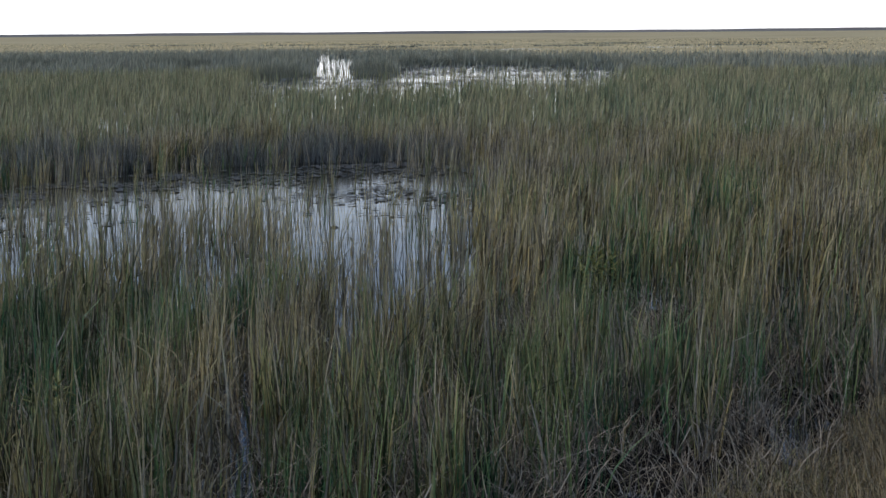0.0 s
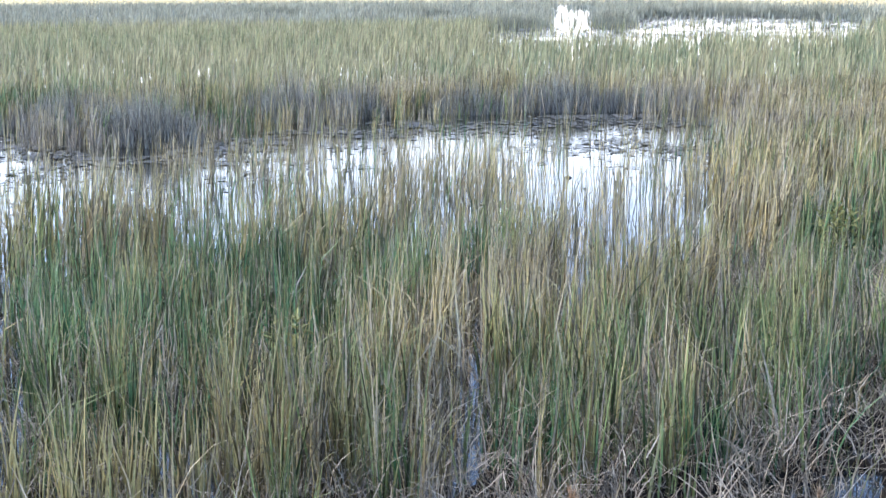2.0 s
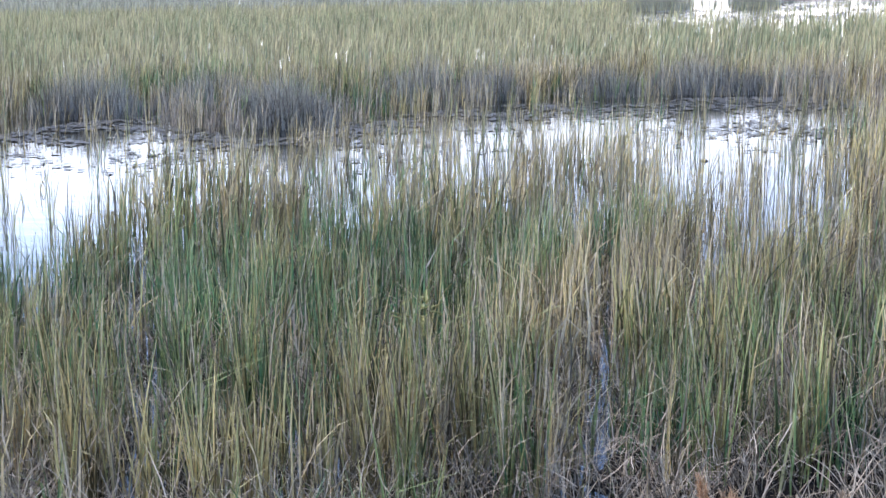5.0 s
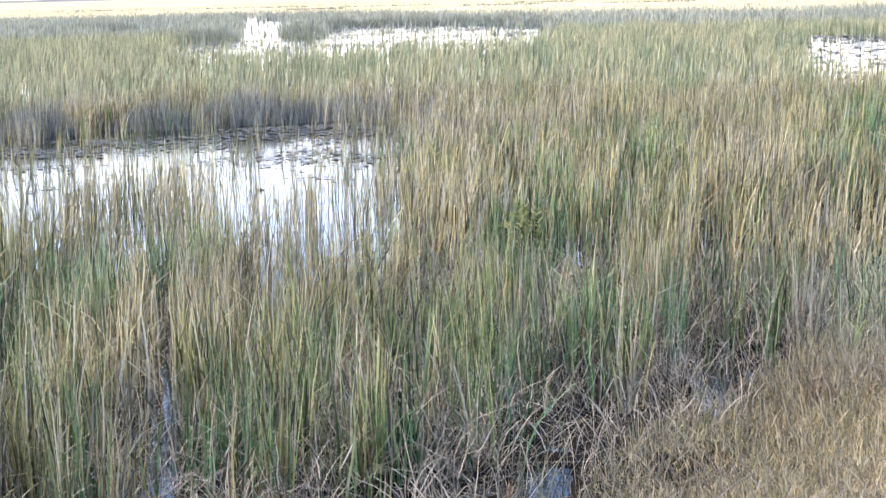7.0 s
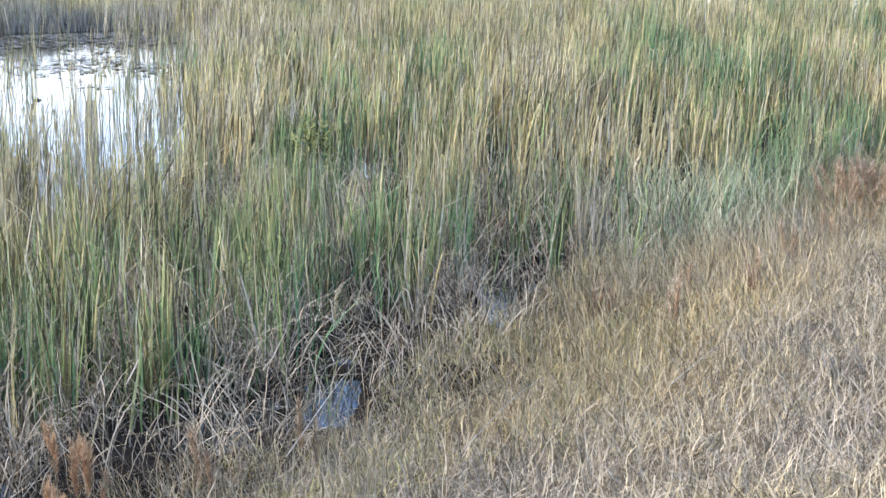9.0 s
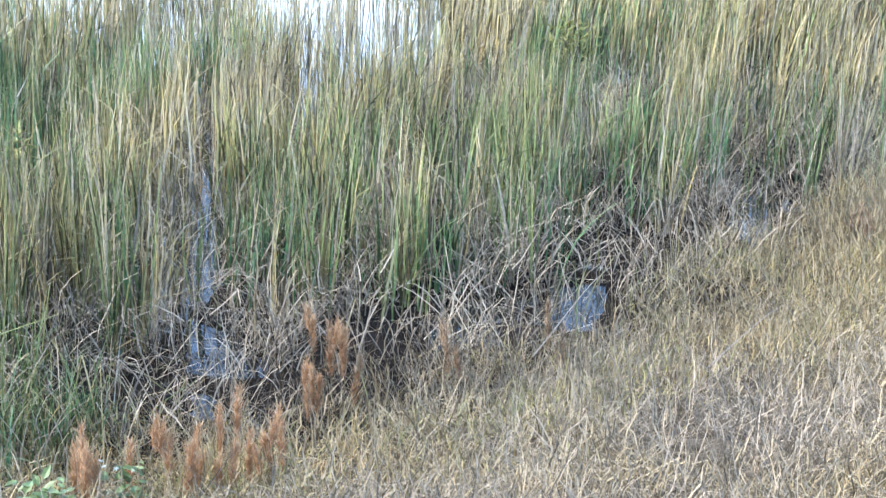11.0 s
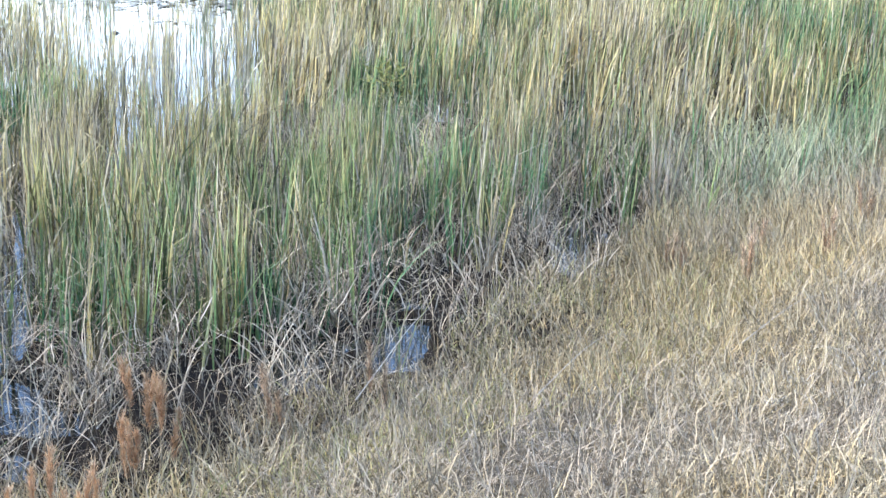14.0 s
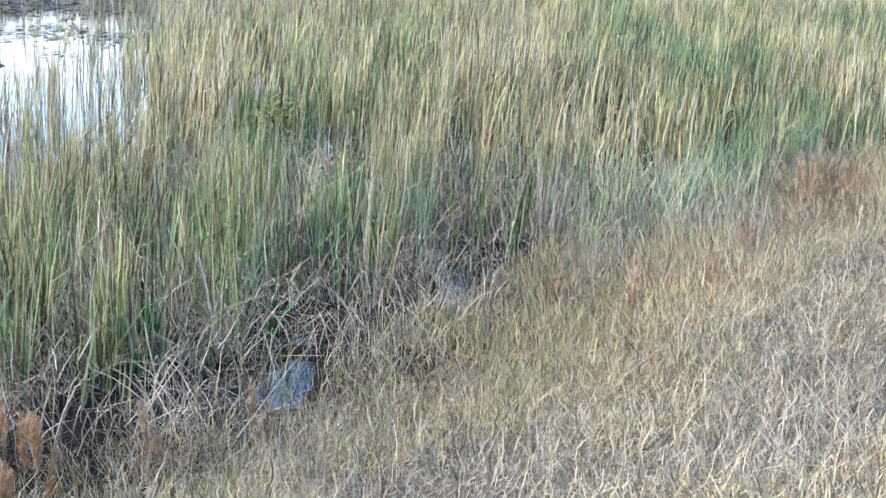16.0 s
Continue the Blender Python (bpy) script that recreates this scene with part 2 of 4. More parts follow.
# ---- plan ----
rng = np.random.default_rng(11)
EDGE = np.array([(-40, -4), (-12, 3.2), (-6, 5.0), (-3, 5.95), (-2.2, 6.1), (-1.2, 6.3), (-0.55, 6.55), (0, 7.0), (0.6, 7.45), (1.25, 8.1), (1.85, 9.0), (2.5, 9.7), (3.0, 10.3), (4.1, 11.6), (5.3, 12.4), (6.8, 14.1), (8.7, 16.0), (16, 23), (60, 62)], float)
POND = np.array([(-17, 20), (-15.2, 24), (-15, 27.2), (-13.6, 29.6), (-11.8, 27.0), (-10.2, 25.2), (-9.4, 25.6), (-9.2, 29), (-7.3, 32.2), (-5, 33.8), (-2.5, 34.7), (0.1, 35.4), (1.0, 33), (1.0, 28.5), (0.5, 22), (0.1, 17), (0.0, 15.2), (-1.1, 15.2), (-1.9, 16.0), (-3.2, 16.8), (-4.4, 17.2), (-5.0, 15.5), (-5.6, 16), (-7.2, 17.4), (-7.8, 15.5), (-6.6, 11.2), (-9.5, 9.5)], float)
FAR_POND = np.array([(-9.4, 73), (2.2, 75), (8.6, 81), (11.5, 95), (13.6, 121), (9.2, 136), (3.8, 140), (-4.8, 141), (-3.7, 112), (-6.9, 112), (-8.9, 150), (-10.8, 180), (-14.0, 186), (-16.2, 214), (-19.0, 218), (-14.3, 165), (-9.7, 111), (-13, 107), (-12.5, 95)], float)
EAST_POND = np.array([(15.4, 51), (16.4, 45), (18.0, 46), (23, 66), (29, 84), (25, 87), (18.0, 66)], float)
# narrow open lanes: from, to, half width
LANES = [(-3.8, 7.6, -7.2, 14.8, 0.15), (-1.02, 6.9, -1.46, 9.9, 0.03), (-1.46, 9.9, -1.85, 12.2, 0.1), (-1.8, 12.0, -2.08, 14.1, 0.15), (0.93, 8.3, 1.12, 9.65, 0.085), (0.51, 8.5, 0.52, 8.95, 0.04), (0.3, 8.1, 0.32, 8.9, 0.035), (2.4, 10.4, 2.72, 11.9, 0.1), (2.8, 10.9, 2.85, 11.3, 0.04),
         (-1.85, 6.8, -2.0, 7.4, 0.08), (-1.0, 12.5, -1.5, 19, 0.07), (-0.98, 7.75, -0.78, 7.1, 0.045), (-2.75, 7.8, -3.4, 9.4, 0.14), (-4.4, 10.4, -5.6, 13.2, 0.13), (-1.95, 9.0, -2.05, 9.5, 0.08), (-5.0, 15, -9.3, 28, 0.4)]
SMALL_PONDS = [(-38, 142, 2.6, 9), (-22.5, 140, 3.0, 10), (-60, 150, 6, 12), (-11, 238, 7, 8), (12, 262, 9, 5), (44, 275, 8, 4), (-24, 268, 8, 5)]


def inside(x, y, poly):
    hit = np.zeros(x.shape, bool)
    for (x0, y0), (x1, y1) in zip(poly, np.roll(poly, -1, 0)):
        if y0 != y1:
            hit ^= ((y0 > y) != (y1 > y)) & (x < (x1 - x0) * (y - y0) / (y1 - y0) + x0)
    return hit


def reach(x, y, line):
    """Distance to a chain of points."""
    best = np.full(x.shape, 1e9)
    for (x0, y0), (x1, y1) in zip(line[:-1], line[1:]):
        dx, dy = x1 - x0, y1 - y0
        u = np.clip(((x - x0) * dx + (y - y0) * dy) / (dx * dx + dy * dy), 0, 1)
        best = np.minimum(best, np.hypot(x - x0 - u * dx, y - y0 - u * dy))
    return best


def inland(x, y):
    """Metres from the water's edge, positive on the bank."""
    far = reach(x, y, EDGE)
    return np.where(y < np.interp(x, EDGE[:, 0], EDGE[:, 1]), far, -far)


WAVES = rng.normal(0, 1, (14, 2)), rng.uniform(0, 6.28, 14)


def drift(x, y, size, shift=0):
    """Smooth variation, about -1 to 1, over that many metres."""
    k, ph = WAVES
    return sum(np.sin((x * a + y * b) / size * 1.6 + p + shift * (n + 1)) for n, ((a, b), p) in enumerate(zip(k, ph))) / 4.2


def rise(s):
    u = np.clip(s / 5.2, 0, 1)
    return 1.38 * (0.6 * u + 0.4 * u * u * (3 - 2 * u))


def reed_limit(x):
    """Metres out to where the reeds give way to the golden plain."""
    return 262 - 62 * np.clip((x + 8) / 28, 0, 1)


def small_ponds(x, y):
    w = np.zeros(x.shape)
    for x0, y0, a, b in SMALL_PONDS:
        w[((x - x0) / a) ** 2 + ((y - y0) / b) ** 2 + 0.4 * drift(x, y, 5) < 1] = 1
    return w


def height(x, y):
    s, d = inland(x, y), np.hypot(x, y)
    bank = rise(s) + 0.03 + 0.035 * drift(x, y, 0.5)
    mud = np.clip((s + 2.0 + 3.6 * np.clip((x + 1.6) / 1.6, 0, 1)) / 0.8, 0, 1) * (1 - lanes(x, y, 0.1))
    marsh = -0.25 + 0.32 * np.clip((d - reed_limit(x) + 72) / 40, 0, 1) * (1 - small_ponds(x, y)) + mud * (0.275 + 0.03 * drift(x, y, 0.4) + 0.02)
    return np.where(s > 0, bank, np.maximum(marsh, bank + 0.6 * s))


def lanes(x, y, soft=0.06):
    """1 in the narrow open lanes between the reeds."""
    w = np.zeros(x.shape)
    for x0, y0, x1, y1, r in LANES:
        lane = reach(x, y, np.array([(x0, y0), (x1, y1)])) + 0.07 * drift(x, y, 0.1) + 0.06 * drift(x, y, 0.26)
        w = np.maximum(w, np.clip((r - lane) / soft + 0.5, 0, 0.78))
    return w


def open_water(x, y):
    """1 where no reeds stand, down to 0."""
    wob_x, wob_y = x + 0.35 * drift(x, y, 1.2), y + 0.5 * drift(x, y, 1.5, 1)
    w = np.zeros(x.shape)
    pond = inside(wob_x, wob_y, POND)
    thick = np.clip(0.5 + 0.5 * drift(x, y, 0.8, 2), 0.1, 0.9) * np.clip((29 - y) / 9, 0.2, 1)
    bow = 0.8 * drift(x, y, 1.4, 11)
    veiled = (x + bow < -2.4) & (x + bow > -8.6) & (y > 17.5) & (y + 2 * bow < 29.0)
    w[pond] = np.where(veiled, 1 - 0.7 * thick, 0.96 - 0.3 * np.clip((x + 0.5 * bow + 1.6) / 2.6, 0, 1))[pond]
    margin = reach(wob_x, wob_y, np.vstack([POND, POND[:1]]))
    near = pond & (y < 20.5) & ~veiled
    w[near] = np.where(x < -7.0, 0.965, 0.7)[near]
    shore = np.clip(margin / 0.8, 0, 1)
    w = np.where(pond, w * (0.78 + 0.22 * shore), np.where(margin < 0.8, 0.55 * (1 - margin / 0.8), w))
    far_x, far_y = x + 0.45 * drift(x, y, 4), y + 2 * drift(x, y, 5, 1)
    w[inside(far_x, far_y, FAR_POND)] = 0.9
    w[inside(far_x, y + drift(x, y, 3), EAST_POND)] = 0.955
    return np.maximum(np.maximum(w, lanes(x, y)), small_ponds(x, y))


HOLLOWS = [(2.57, 11.0, 0.34), (1.0, 9.0, 0.26), (0.96, 9.7, 0.26), (3.1, 11.2, 0.25), (1.6, 9.7, 0.3), (-0.15, 7.9, 0.33), (-2.6, 7.8, 0.4), (0.45, 8.4, 0.3), (-1.6, 7.3, 0.28), (-3.6, 7.2, 0.4), (-0.8, 8.6, 0.3)]


def pool_side(x, y):
    """Metres from the three pools at the bank's foot."""
    return np.minimum(np.minimum(reach(x, y, np.array([(2.35, 10.2), (2.75, 11.9)])), reach(x, y, np.array([(0.85, 7.95), (1.12, 9.65)]))), reach(x, y, np.array([(-1.0, 6.7), (-1.46, 9.9)])))


def hollow(x, y):
    """Bare hollows of mud between the tussocks, dark in place of deep shade."""
    w = np.zeros(x.shape)
    for x0, y0, r in HOLLOWS:
        w = np.maximum(w, 0.9 * np.clip(1.6 - np.hypot(x - x0, y - y0) / r + 0.3 * drift(x, y, 0.2), 0, 1))
    return w


# ---- building blocks ----
def mesh_of(name, verts, quads, tris, mat, smooth=False, **attrs):
    me = bpy.data.meshes.new(name)
    q, t = len(quads), len(tris)
    me.vertices.add(len(verts)), me.loops.add(4 * q + 3 * t), me.polygons.add(q + t)
    me.vertices.foreach_set("co", np.ascontiguousarray(verts, np.float32).ravel())
    me.loops.foreach_set("vertex_index", np.concatenate([quads.ravel(), tris.ravel()]).astype(np.int32))
    me.polygons.foreach_set("loop_start", np.concatenate([4 * np.arange(q), 4 * q + 3 * np.arange(t)]).astype(np.int32))
    for key, v in attrs.items():
        me.attributes.new(key, "FLOAT", "POINT").data.foreach_set("value", np.ascontiguousarray(v, np.float32))
    me.update(calc_edges=True)
    me.validate()
    me.polygons.foreach_set("use_smooth", np.full(len(me.polygons), smooth))
    me.materials.append(mat)
    return me


def blades(base, turn, length, width, lean, bend, tone, segs=4, fold=0.0, kink=None, power=1.5, wobble=0.0):
    """Tapered leaves. turn: the way a leaf leans; lean and bend: radians from upright at the foot, and added up to the tip;
    kink: (place along the leaf, angle) where a dry leaf is broken; wobble: radians of unevenness from joint to joint."""
    n = len(base)
    s = np.linspace(0, 1, segs + 1)
    mid = (s[1:] + s[:-1]) / 2
    angle = lean[:, None] + bend[:, None] * mid[None] ** power
    if kink is not None:
        angle = angle + np.where(mid[None] > kink[0][:, None], kink[1][:, None], 0)
    step = (length / segs)[:, None]
    aside = np.zeros((n, segs + 1))
    if wobble:
        angle = angle + rng.normal(0, wobble, angle.shape)
        aside[:, 1:] = np.cumsum(rng.normal(0, wobble, angle.shape) * step, 1)
    out = np.concatenate([np.zeros((n, 1)), np.cumsum(np.sin(angle) * step, 1)], 1)
    up = np.concatenate([np.zeros((n, 1)), np.cumsum(np.cos(angle) * step, 1)], 1)
    c, q = np.cos(turn), np.sin(turn)
    line = np.stack([base[:, :1] + out * c[:, None] - aside * q[:, None], base[:, 1:2] + out * q[:, None] + aside * c[:, None], base[:, 2:3] + up], -1)
    face = rng.uniform(0, np.pi, n)
    swing = face[:, None] + 0.7 * rng.normal(0, 1, n)[:, None] * s[None]
    side = np.stack([np.cos(swing), np.sin(swing), 0 * swing], -1)
    w = width[:, None] * 0.5 * (1 - s[None] ** 2.2) * (0.75 + 0.6 * s[None] * (1 - s[None]) * 2)
    ring = line[:, :-1]
    sides = side[:, :-1] * w[:, :-1, None]
    rows = [ring - sides, ring + sides]
    if fold:
        back = np.stack([-np.sin(swing), np.cos(swing), 0 * swing], -1)[:, :-1] * w[:, :-1, None] * fold
        rows = [ring - sides, ring + back, ring + sides]
    k = len(rows)
    body = np.stack(rows, 2).reshape(n, segs * k, 3)
    verts = np.concatenate([body, line[:, -1:]], 1)
    per = segs * k + 1
    quad, tri = [], []
    for j in range(k - 1):
        for i in range(segs - 1):
            quad.append((i * k + j, i * k + j + 1, (i + 1) * k + j + 1, (i + 1) * k + j))
        tri.append(((segs - 1) * k + j, (segs - 1) * k + j + 1, per - 1))
    off = (np.arange(n) * per)[:, None, None]
    quads = (np.array(quad, int).reshape(1, -1, 4) + off).reshape(-1, 4)
    tris = (np.array(tri, int).reshape(1, -1, 3) + off).reshape(-1, 3)
    along = np.tile(np.r_[np.repeat(s[:-1], k), 1.0], n)
    return verts.reshape(-1, 3), quads, tris, along, np.repeat(tone, per)


def joined(sets):
    v, q, t, a, o, at = [], [], [], [], [], 0
    for vs, qs, ts, al, to in sets:
        v.append(vs), q.append(qs + at), t.append(ts + at), a.append(al), o.append(to)
        at += len(vs)
    return np.concatenate(v), np.concatenate(q), np.concatenate(t), np.concatenate(a), np.concatenate(o)


def leaf_mesh(name, sets, mat):
    v, q, t, a, o = joined(sets)
    return mesh_of(name, v, q, t, mat, along=a, tone=o)


def stuff(name, sets, mat, label, category):
    return tagged(new(name, leaf_mesh(name, sets, mat)), label, category, kind="stuff")


def part(name, bm, mat, parent, label=""):
    me = bpy.data.meshes.new(name)
    bm.to_mesh(me)
    bm.free()
    me.materials.append(mat)
    return child(name, me, parent, label)


def child(name, me, parent, label="", m=None):
    ob = new(name, me)
    ob.parent = parent
    if m is not None:
        ob.matrix_basis = m
    return tagged(ob, label)


def scatter(per_m2, near, far, left=39.0, right=32.0):
    """Random places in a ring sector round the path, that many to the square metre."""
    a, b = radians(-left), radians(right)
    count = int(per_m2 * (b - a) / 2 * (far * far - near * near))
    th, r = rng.uniform(a, b, count), np.sqrt(rng.uniform(near * near, far * far, count))
    return r * np.sin(th), r * np.cos(th)


# place, half width across, half depth, height
BRUSH = [(-10.0, 27.6, 0.95, 0.8, 1.15), (-10.9, 28.6, 1.1, 0.9, 1.2), (-9.0, 33.0, 1.1, 1.0, 1.25), (-7.6, 34.1, 0.9, 0.8, 1.05), (-3.0, 36.0, 1.7, 0.8, 1.0), (-0.9, 36.6, 1.3, 0.8, 0.95), (-5.2, 35.2, 1.1, 0.7, 0.8), (-15.3, 29.2, 1.5, 1.0, 1.1), (-13.4, 31.0, 1.2, 0.9, 1.0), (-11.4, 105, 2.1, 2.5, 1.25), (-5.4, 112.5, 1.8, 3.0, 1.3),
         (-3.2, 143.5, 1.9, 1.5, 1.1), (0.6, 143.5, 2.2, 1.5, 1.0), (4.4, 142.5, 2.0, 1.5, 1.15), (7.8, 140.0, 2.0, 1.5, 1.05), (11.2, 136.0, 2.2, 1.5, 1.15), (14.2, 128.0, 1.8, 2.0, 1.0), (-15.2, 112.0, 2.6, 2.5, 1.0), (-27.0, 150.0, 4.0, 3.0, 1.1), (-43.0, 152.0, 5.0, 3.0, 1.1)]
# dark low scrub on the golden plain: place, half width
SCRUB = [(2, 330, 10), (25, 300, 8), (-30, 360, 14), (52, 290, 9), (70, 330, 12), (-70, 380, 12), (38, 345, 7), (-12, 300, 6)]


def reed_places(per_m2, near, far):
    x, y = scatter(per_m2, near, far)
    s = inland(x, y)
    front = np.clip(0.08 + (-s - 0.7) / 1.65 + np.clip((x - 2.8) / 1.2, 0, 1), 0.0, 1.0) * (s < -0.1) * np.where(((x - 4.9) / 1.5) ** 2 + ((y - 12.9) / 1.2) ** 2 > 1, 1, 0.25)
    tussock = np.where(np.hypot(x, y) < 20, np.clip(np.where(s > -5, np.where(x < 0.6, 0.2, 0.3) + 1.25 * drift(x, y, 0.24, 8), np.maximum(0.16, 0.58 + 0.85 * drift(x, y, 0.4, 8))), 0.02, 1), np.where(np.hypot(x, y) < 45, np.clip(0.68 + 0.7 * drift(x, y, 0.7, 8), 0.12, 1), 1))
    for x0, y0, a, b, _ in BRUSH:
        tussock = np.where(((x - x0) / a) ** 2 + ((y - y0 + 0.5) / (b + 0.6)) ** 2 < 1, 0.15 * tussock, tussock)
    ending = np.clip((reed_limit(x) + 10 * drift(x, y, 6) - np.hypot(x, y)) / 60, 0, 1)
    keep = (rng.uniform(0, 1, x.size) > open_water(x, y)) & (rng.uniform(0, 1, x.size) < front * tussock * ending * (1 - hollow(x, y)) * np.clip((pool_side(x, y) - 0.05) / 0.3, 0.13, 1))
    return x[keep], y[keep]


def reed_tone(x, y):
    """Greener and drier patches of the reed bed; grey stems along the pond's far side."""
    d = np.hypot(x, y)
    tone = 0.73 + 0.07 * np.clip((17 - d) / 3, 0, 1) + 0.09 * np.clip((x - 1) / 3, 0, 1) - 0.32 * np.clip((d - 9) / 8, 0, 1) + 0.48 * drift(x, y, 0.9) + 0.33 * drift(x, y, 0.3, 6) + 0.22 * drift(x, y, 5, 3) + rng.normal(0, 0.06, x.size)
    fringe = (reach(x, y, POND[1:14]) < 0.6 + 0.6 * drift(x, y, 1.1, 9)) & (y > 22)
    return np.clip(np.where(fringe, 0.25 * tone, np.maximum(tone, 0.36 + 0.1 * (tone - 0.36))), 0.02, 0.98)


# ---- ground and water ----
def polar_sheet(radii, segs):
    th = np.linspace(0, 2 * np.pi, segs, endpoint=False)
    r, a = np.meshgrid(radii, th, indexing="ij")
    x, y = (r * np.sin(a)).ravel(), (r * np.cos(a)).ravel()
    x, y = np.r_[x, 0.0], np.r_[y, 0.0]
    i, j = np.meshgrid(np.arange(len(radii) - 1), np.arange(segs), indexing="ij")
    k = (j + 1) % segs
    quads = np.stack([i * segs + j, (i + 1) * segs + j, (i + 1) * segs + k, i * segs + k], -1).reshape(-1, 4)[:, ::-1]
    hub = len(x) - 1
    tris = np.stack([np.arange(segs), (np.arange(segs) + 1) % segs, np.full(segs, hub)], -1)[:, ::-1]
    return x, y, quads, tris


def build_ground():
    x, y, quads, tris = polar_sheet(np.r_[np.geomspace(0.4, 4.0, 14), np.linspace(4.1, 15, 110), np.geomspace(15.3, 180, 50), np.linspace(185, 330, 30), np.geomspace(340, 4600, 30)], 420)
    sod = np.clip(inland(x, y) / 0.8, 0, 1)
    # 1 on the far plain, where the ground takes the sunlit straw colour
    straw = np.clip((np.hypot(x, y) - reed_limit(x) + 70) / 50, 0, 1)
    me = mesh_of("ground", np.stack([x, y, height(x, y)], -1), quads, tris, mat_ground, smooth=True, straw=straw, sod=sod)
    tagged(new("ground", me), "dark marsh soil, near black for shade under reeds, rising to a low bank", "ground", kind="structure")
    x, y, quads, tris = polar_sheet(np.geomspace(2.0, 330, 40), 96)
    me = mesh_of("water", np.stack([x, y, 0 * x], -1), quads, tris, mat_water)
    tagged(new("water", me), "still shallow marsh water mirroring a pale sky", "water", kind="structure")


build_ground()


# ---- reed beds ----
def snap(n, share=0.36):
    """Some leaves are broken over."""
    return rng.uniform(0.45, 0.85, n), np.where(rng.uniform(0, 1, n) < share, rng.uniform(0.5, 2.4, n), 0)


def reed_bed(name, per_m2, near, far, segs, wide, tall, label, leaves=1, fold=0.0, mat=None, dead=0.14, wave=0.25, low=0.4, broken=0.3, amber=0.0):
    x, y = reed_places(per_m2, near, far)
    n = x.size
    base = np.stack([x, y, np.full(n, -0.06)], -1)
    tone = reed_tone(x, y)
    size = tall * (1 + 0.13 * drift(x, y, 0.8, 4) + 0.08 * drift(x, y, 3, 5)) * np.where(rng.uniform(0, 1, n) < low, rng.uniform(0.35, 0.8, n), rng.uniform(0.78, 1.08, n))
    slim = wide * np.where(inside(x, y, POND), 0.6, 1.0)
    sets = []
    for _ in range(leaves):
        spot = base + np.c_[rng.normal(0, 0.03, (n, 2)), np.zeros(n)] * (leaves > 1)
        stiff = rng.uniform(0, 1, n)
        own = np.where(rng.uniform(0, 1, n) < dead, rng.uniform(0.08, 0.28, n), tone + rng.normal(0, 0.05, n))
        own = np.where(rng.uniform(0, 1, n) < amber * np.clip(0.5 + drift(x, y, 0.5, 7), 0, 1.5), rng.uniform(0.38, 0.52, n), own)
        sets.append(blades(spot, rng.normal(0.2, 1.2, n), size * rng.uniform(0.7, 1.06, n), slim * rng.uniform(0.6, 1.25, n),
                           np.abs(rng.normal(0.0, 0.07 + 0.08 * wave, n)), np.where(stiff > 0.75, 1.6, wave) * rng.uniform(-0.4, 1, n),
                           np.clip(own, 0, 1), segs, fold, kink=snap(n, broken), wobble=0.085 if leaves > 3 else 0.06))
    return stuff(name, sets, mat or mat_reed, label, "reeds")


TALL = 1.22
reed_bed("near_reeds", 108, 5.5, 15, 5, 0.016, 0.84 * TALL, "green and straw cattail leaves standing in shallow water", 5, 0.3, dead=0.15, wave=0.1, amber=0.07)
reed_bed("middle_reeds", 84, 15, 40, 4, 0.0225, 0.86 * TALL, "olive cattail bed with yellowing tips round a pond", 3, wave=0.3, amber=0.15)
reed_bed("far_reeds", 13.0, 40, 110, 3, 0.045, 0.88 * TALL, "distant olive cattail bed, paled for haze", 1, mat=mat_far, dead=0.06, wave=0.5, broken=0.1)
reed_bed("farthest_reeds", 5.0, 110, 270, 2, 0.10, 0.85 * TALL, "distant grey-green reed belt beyond the ponds, haze in its colour", 1, mat=mat_haze, dead=0.05, wave=0.6, low=0.6, broken=0.0)


def grey_brush():
    """Mounds of fine leafless twigs along the pond's far side."""
    for x0, y0, a, b, tall in BRUSH:
        n = int(2000 * a / max(1, y0 / 38))
        r, th = np.sqrt(rng.uniform(0, 1, n)), rng.uniform(0, 6.28, n)
        x, y = x0 + a * r * np.cos(th), y0 + b * r * np.sin(th)
        dome = tall * np.sqrt(1.05 - r * r) * (1 + 0.25 * drift(x, y, 0.35, 4))
        base = np.stack([x, y, np.full(n, -0.05)], -1)
        sets = [blades(base, rng.uniform(0, 6.28, n), dome * rng.uniform(0.4, 1.1, n), max(1, y0 / 38) * rng.uniform(0.006, 0.014, n), rng.uniform(0, 0.35, n), rng.uniform(-0.3, 0.6, n), np.clip(rng.normal(0.5, 0.2, n), 0, 1), 3)]
        if y0 > 100:
            stuff("low_shrubs", sets, mat_shrub, "low grey-green shrubs beside the far pond", "shrubs")
        else:
            stuff("grey_brush", sets, mat_brush, "fine grey leafless brush at the pond's far edge", "brush")


grey_brush()


def plain_scrub():
    """Thin dark lines of scrub far out on the plain."""
    for x0, y0, a in SCRUB:
        n = 160
        x, y = x0 + rng.uniform(-a, a, n), y0 + rng.uniform(-1, 1, n)
        sets = [blades(np.stack([x, y, np.full(n, 0.03)], -1), rng.uniform(0, 6.28, n), rng.uniform(0.25, 0.55, n), rng.uniform(0.15, 0.4, n), rng.uniform(0, 0.4, n), rng.uniform(0, 0.6, n), rng.uniform(0.2, 0.8, n), 2)]
        stuff("low_scrub", sets, mat_shrub, "thin dark line of low scrub on the golden plain", "shrubs")


plain_scrub()


